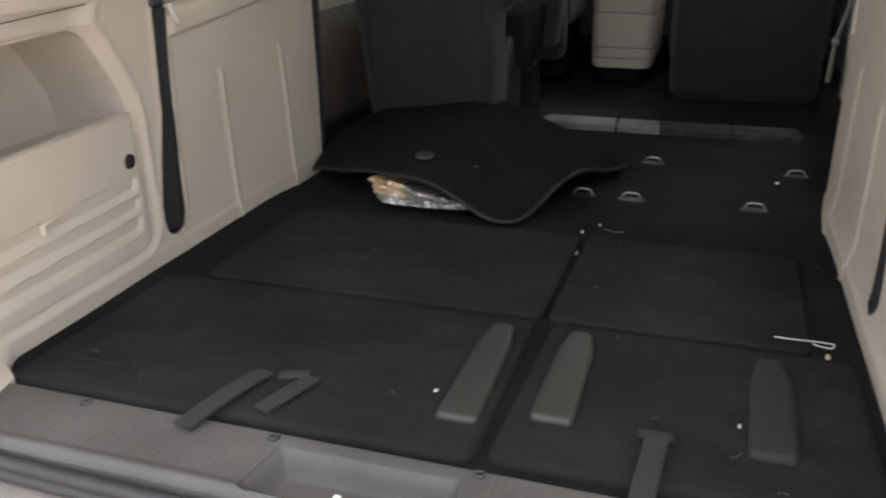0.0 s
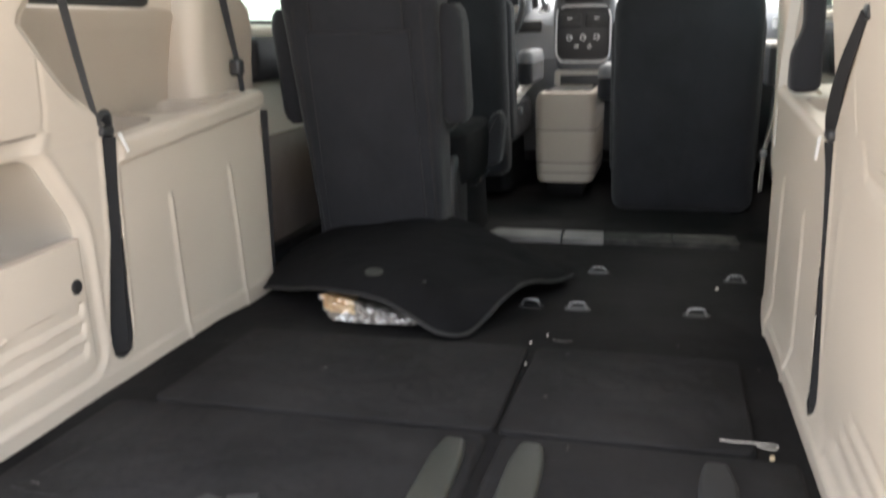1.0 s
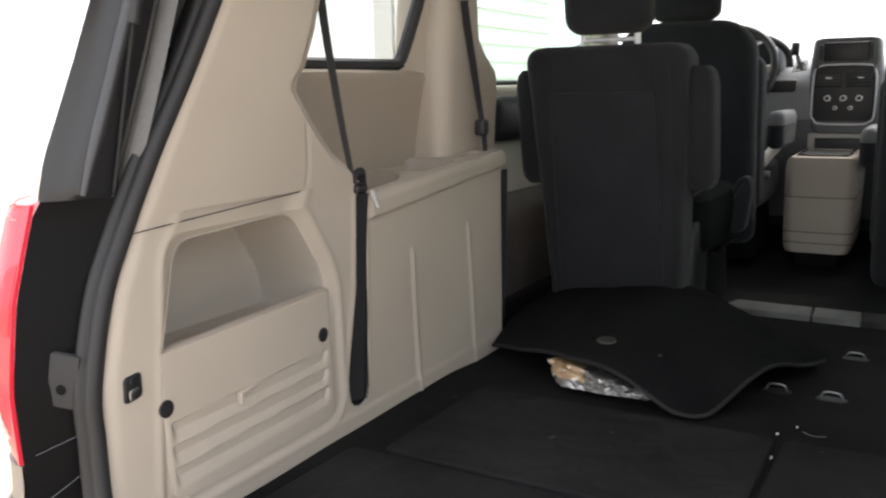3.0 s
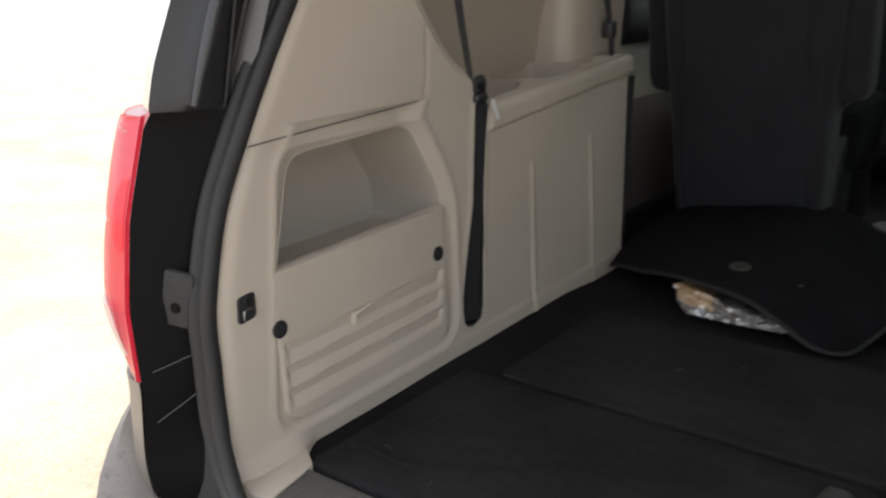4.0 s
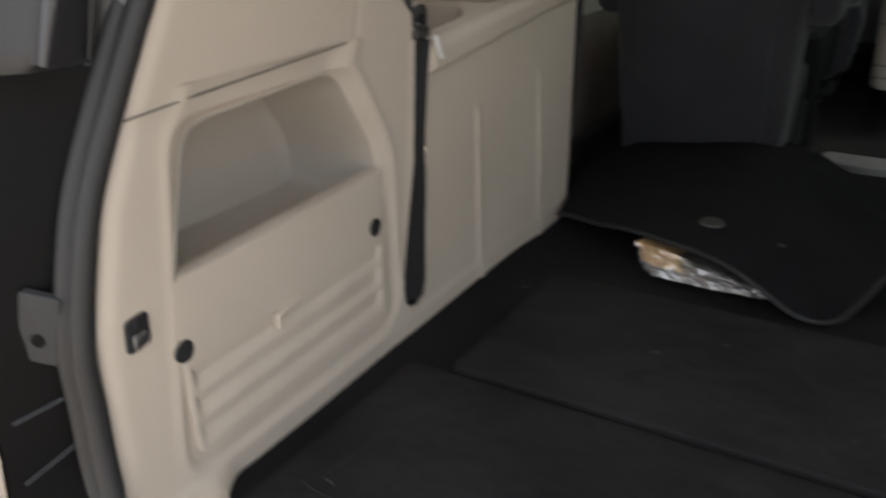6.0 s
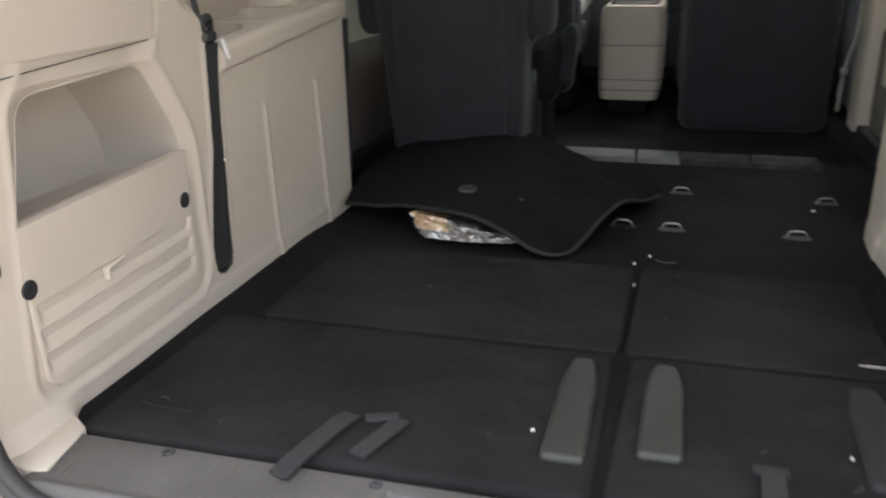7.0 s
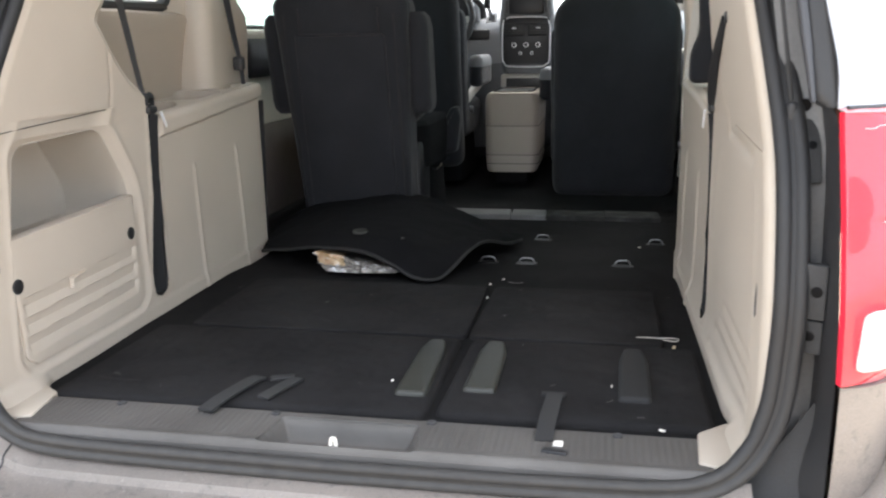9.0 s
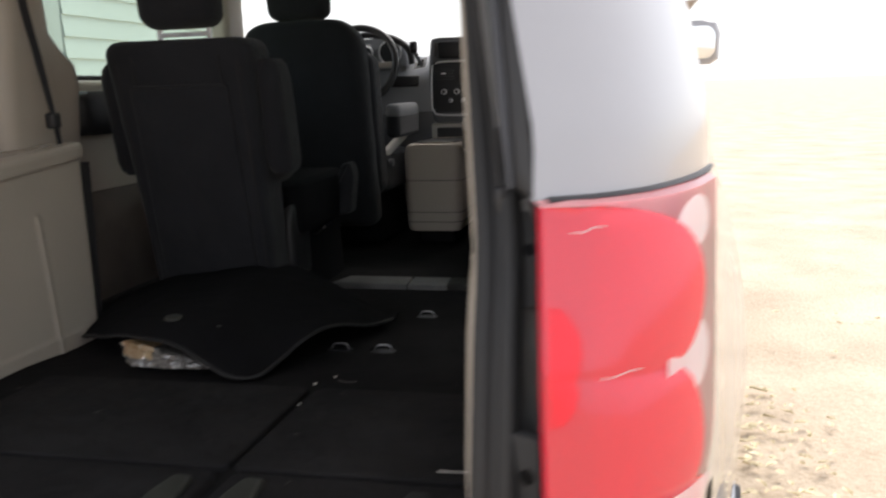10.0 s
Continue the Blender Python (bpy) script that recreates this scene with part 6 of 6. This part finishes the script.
so = hatch.modifiers.new("thickness", "SOLIDIFY")
so.thickness = 0.06

# ---- rubber seal round the opening ----
half = [(0.0, -0.050, -0.026), (0.30, -0.049, -0.024), (0.48, -0.045, -0.020), (0.555, -0.034, -0.006), (0.602, -0.020, 0.035), (0.628, -0.010, 0.10), (0.636, -0.005, 0.18), (0.638, -0.002, 0.257), (0.638, 0.028, 0.375), (0.636, 0.068, 0.46), (0.624, 0.118, 0.566), (0.608, 0.184, 0.69), (0.593, 0.243, 0.81), (0.575, 0.316, 0.95), (0.55, 0.415, 1.12), (0.50, 0.46, 1.185), (0.30, 0.48, 1.20), (0.0, 0.485, 1.20)]
loop = half + [(-x, y, z) for x, y, z in half[-2:0:-1]]
bulb = [(0.0115 + 0.0108 * math.cos(a), 0.0125 * math.sin(a)) for a in np.linspace(-2.2, 2.55, 10)] + [(-0.0115 + 0.0108 * math.cos(a), 0.0125 * math.sin(a)) for a in np.linspace(0.6, 5.4, 10)]
ups = np.tile(np.array((0.0, -1.0, 0.0)), (240, 1))
slim = [0.8] * 27 + [0.85] * 3 + [0.92] * 3 + [1.0] * 174 + [0.92] * 3 + [0.85] * 3 + [0.8] * 27
part("door_seal", sweep(loop, bulb, 240, closed=True, up=ups, scale=slim), SEAL, van, "black double-lip rubber seal")

# ---- sill plate with its latch well ----
sill = part("sill_plate", bpy.data.meshes.new("t"), SILL, van, "dark grey ribbed plastic sill plate", smooth=0)
nx, ny = 420, 46
X, Y = np.meshgrid(np.linspace(-0.562, 0.553, nx), np.linspace(-0.034, 0.094, ny), indexing="ij")
WELL = smooth_outline([(-0.136, -0.024), (0.126, -0.024), (0.108, 0.069), (-0.124, 0.069)], 0.010, 4)
X, Y, hole, dist = snap(X, Y, WELL, 0.0027)
Z = 0.0015 - 0.010 * step(-0.022, -0.034, Y) + 0.003 * step(-0.008, -0.020, Y) - 0.006 * step(0.086, 0.094, Y)
Z += 0.0007 * np.sin(X * 2 * math.pi / 0.011) * step(-0.006, 0.004, Y) * step(0.084, 0.074, Y) * (dist > 0.008)
Z = np.where(hole, Z - 0.002 - 0.032 * step(0.0, 0.024, -dist), Z)
edge = np.stack([X[:, :1], Y[:, :1] - 0.002, Z[:, :1] - 0.02], 2)
me = sheet(np.concatenate([edge, np.stack([X, Y, Z], 2)], 1))
me.materials.append(SILL)
me.polygons.foreach_set("use_smooth", [True] * len(me.polygons))
me.set_sharp_from_angle(angle=radians(40))
sill.data = me
for x, y in ((-0.42, 0.076), (-0.139, 0.077), (0.126, 0.080), (0.42, 0.078)):
    t = part("tie_down", prism([(x + a, y + b) for a, b in circle(0.0085, 18)], -0.012, 0.0030, 0.001), BLACK, sill, "black tie-down clip")
    part("eyelet", sweep([(x + 0.0065 * math.cos(a), y + 0.0055 * math.sin(a), 0.0032) for a in np.linspace(0, 2 * math.pi, 8, endpoint=False)], circle(0.0014, 6), 20, closed=True), GREY_PLASTIC, t)
latch = part("latch_striker", sweep([(-0.0125, -0.019, -0.045), (-0.0125, -0.018, 0.004), (-0.0085, -0.017, 0.013), (-0.0045, -0.018, 0.004), (-0.0045, -0.019, -0.045)], circle(0.0030, 8), 30, up=(0, 1, 0)), PAPER, van, "pale steel latch striker loop")

# ---- bumper ----
prof = [(-0.030, -0.034), (-0.056, -0.046), (-0.064, -0.050), (-0.068, -0.062), (-0.078, -0.068), (-0.10, -0.070), (-0.145, -0.078), (-0.175, -0.085), (-0.195, -0.115), (-0.205, -0.20), (-0.19, -0.32), (-0.14, -0.40), (-0.02, -0.42)]
rows = []
for x in np.linspace(-0.60, 0.60, 61):
    bow = 0.03 * (1 - (x / 0.6) ** 2)
    rise = 0.030 * float(step(0.50, 0.60, abs(x)))
    rows.append([(x, y - bow * min(1, max(0, (-0.03 - y) / 0.08)), z + rise * (z > -0.08)) for y, z in prof])
part("bumper", sheet(np.array(rows)), BUMPER, van, "grey painted rear bumper")
for side in (-1, 1):
    rows = []
    for k, a in enumerate(np.linspace(0, 1, 26)):
        c = curve_through([(0.60, -0.185), (0.70, -0.17), (0.79, -0.11), (0.845, 0.02), (0.87, 0.20), (0.885, 0.58)], 26)[k]
        inner = curve_through([(0.60, -0.055), (0.66, -0.045), (0.715, -0.035), (0.77, -0.01), (0.82, 0.10), (0.862, 0.58)], 26)[k]
        top = -0.055 + 0.19 * float(step(0.05, 0.45, a))
        row = []
        for t, f, z in ((0, 0, 0.0), (0.25, 0.25, -0.002), (0.6, 0.65, -0.012), (0.85, 0.9, -0.035), (1, 1, -0.09), (1.0, 1.0, -0.20), (0.96, 0.96, -0.32)):
            p = inner * (1 - f) + c * f
            row.append((side * p[0], p[1], top + z))
        row.append((side * c[0] * 0.95, c[1], -0.42))
        rows.append(row)
    part("bumper_corner", sheet(np.array(rows), flip=side > 0), BUMPER, van, "grey painted bumper corner")
    part("bumper_joint", sweep([(side * 0.548, y - 0.005 * min(1, max(0, (-0.03 - y) / 0.08)), z + 0.0145 * (z > -0.08) + 0.0006) for y, z in prof[:9]], circle(0.0016, 6), 30), RUBBER, van, "dark bumper joint")
    # jamb foot between the seal and the bumper
    part("jamb_foot", sheet(np.array([[(side * x, y, z) for x, y, z in ((0.60 + 0.10 * u, 0.0 - 0.03 * v, -0.02 + 0.16 * u * (1 - v) - 0.05 * v) for v in np.linspace(0, 1, 6))] for u in np.linspace(0, 1, 10)])), BRACKET, van, "dark grey jamb foot")
# underbody closes the shell below
part("underbody", block((0, 2.4, -0.33), (1.60, 4.6, 0.10), 0.03), BLACK, van)
part("rear_panel", block((0, 0.06, -0.17), (1.30, 0.06, 0.26), 0.01), JAMB, van)
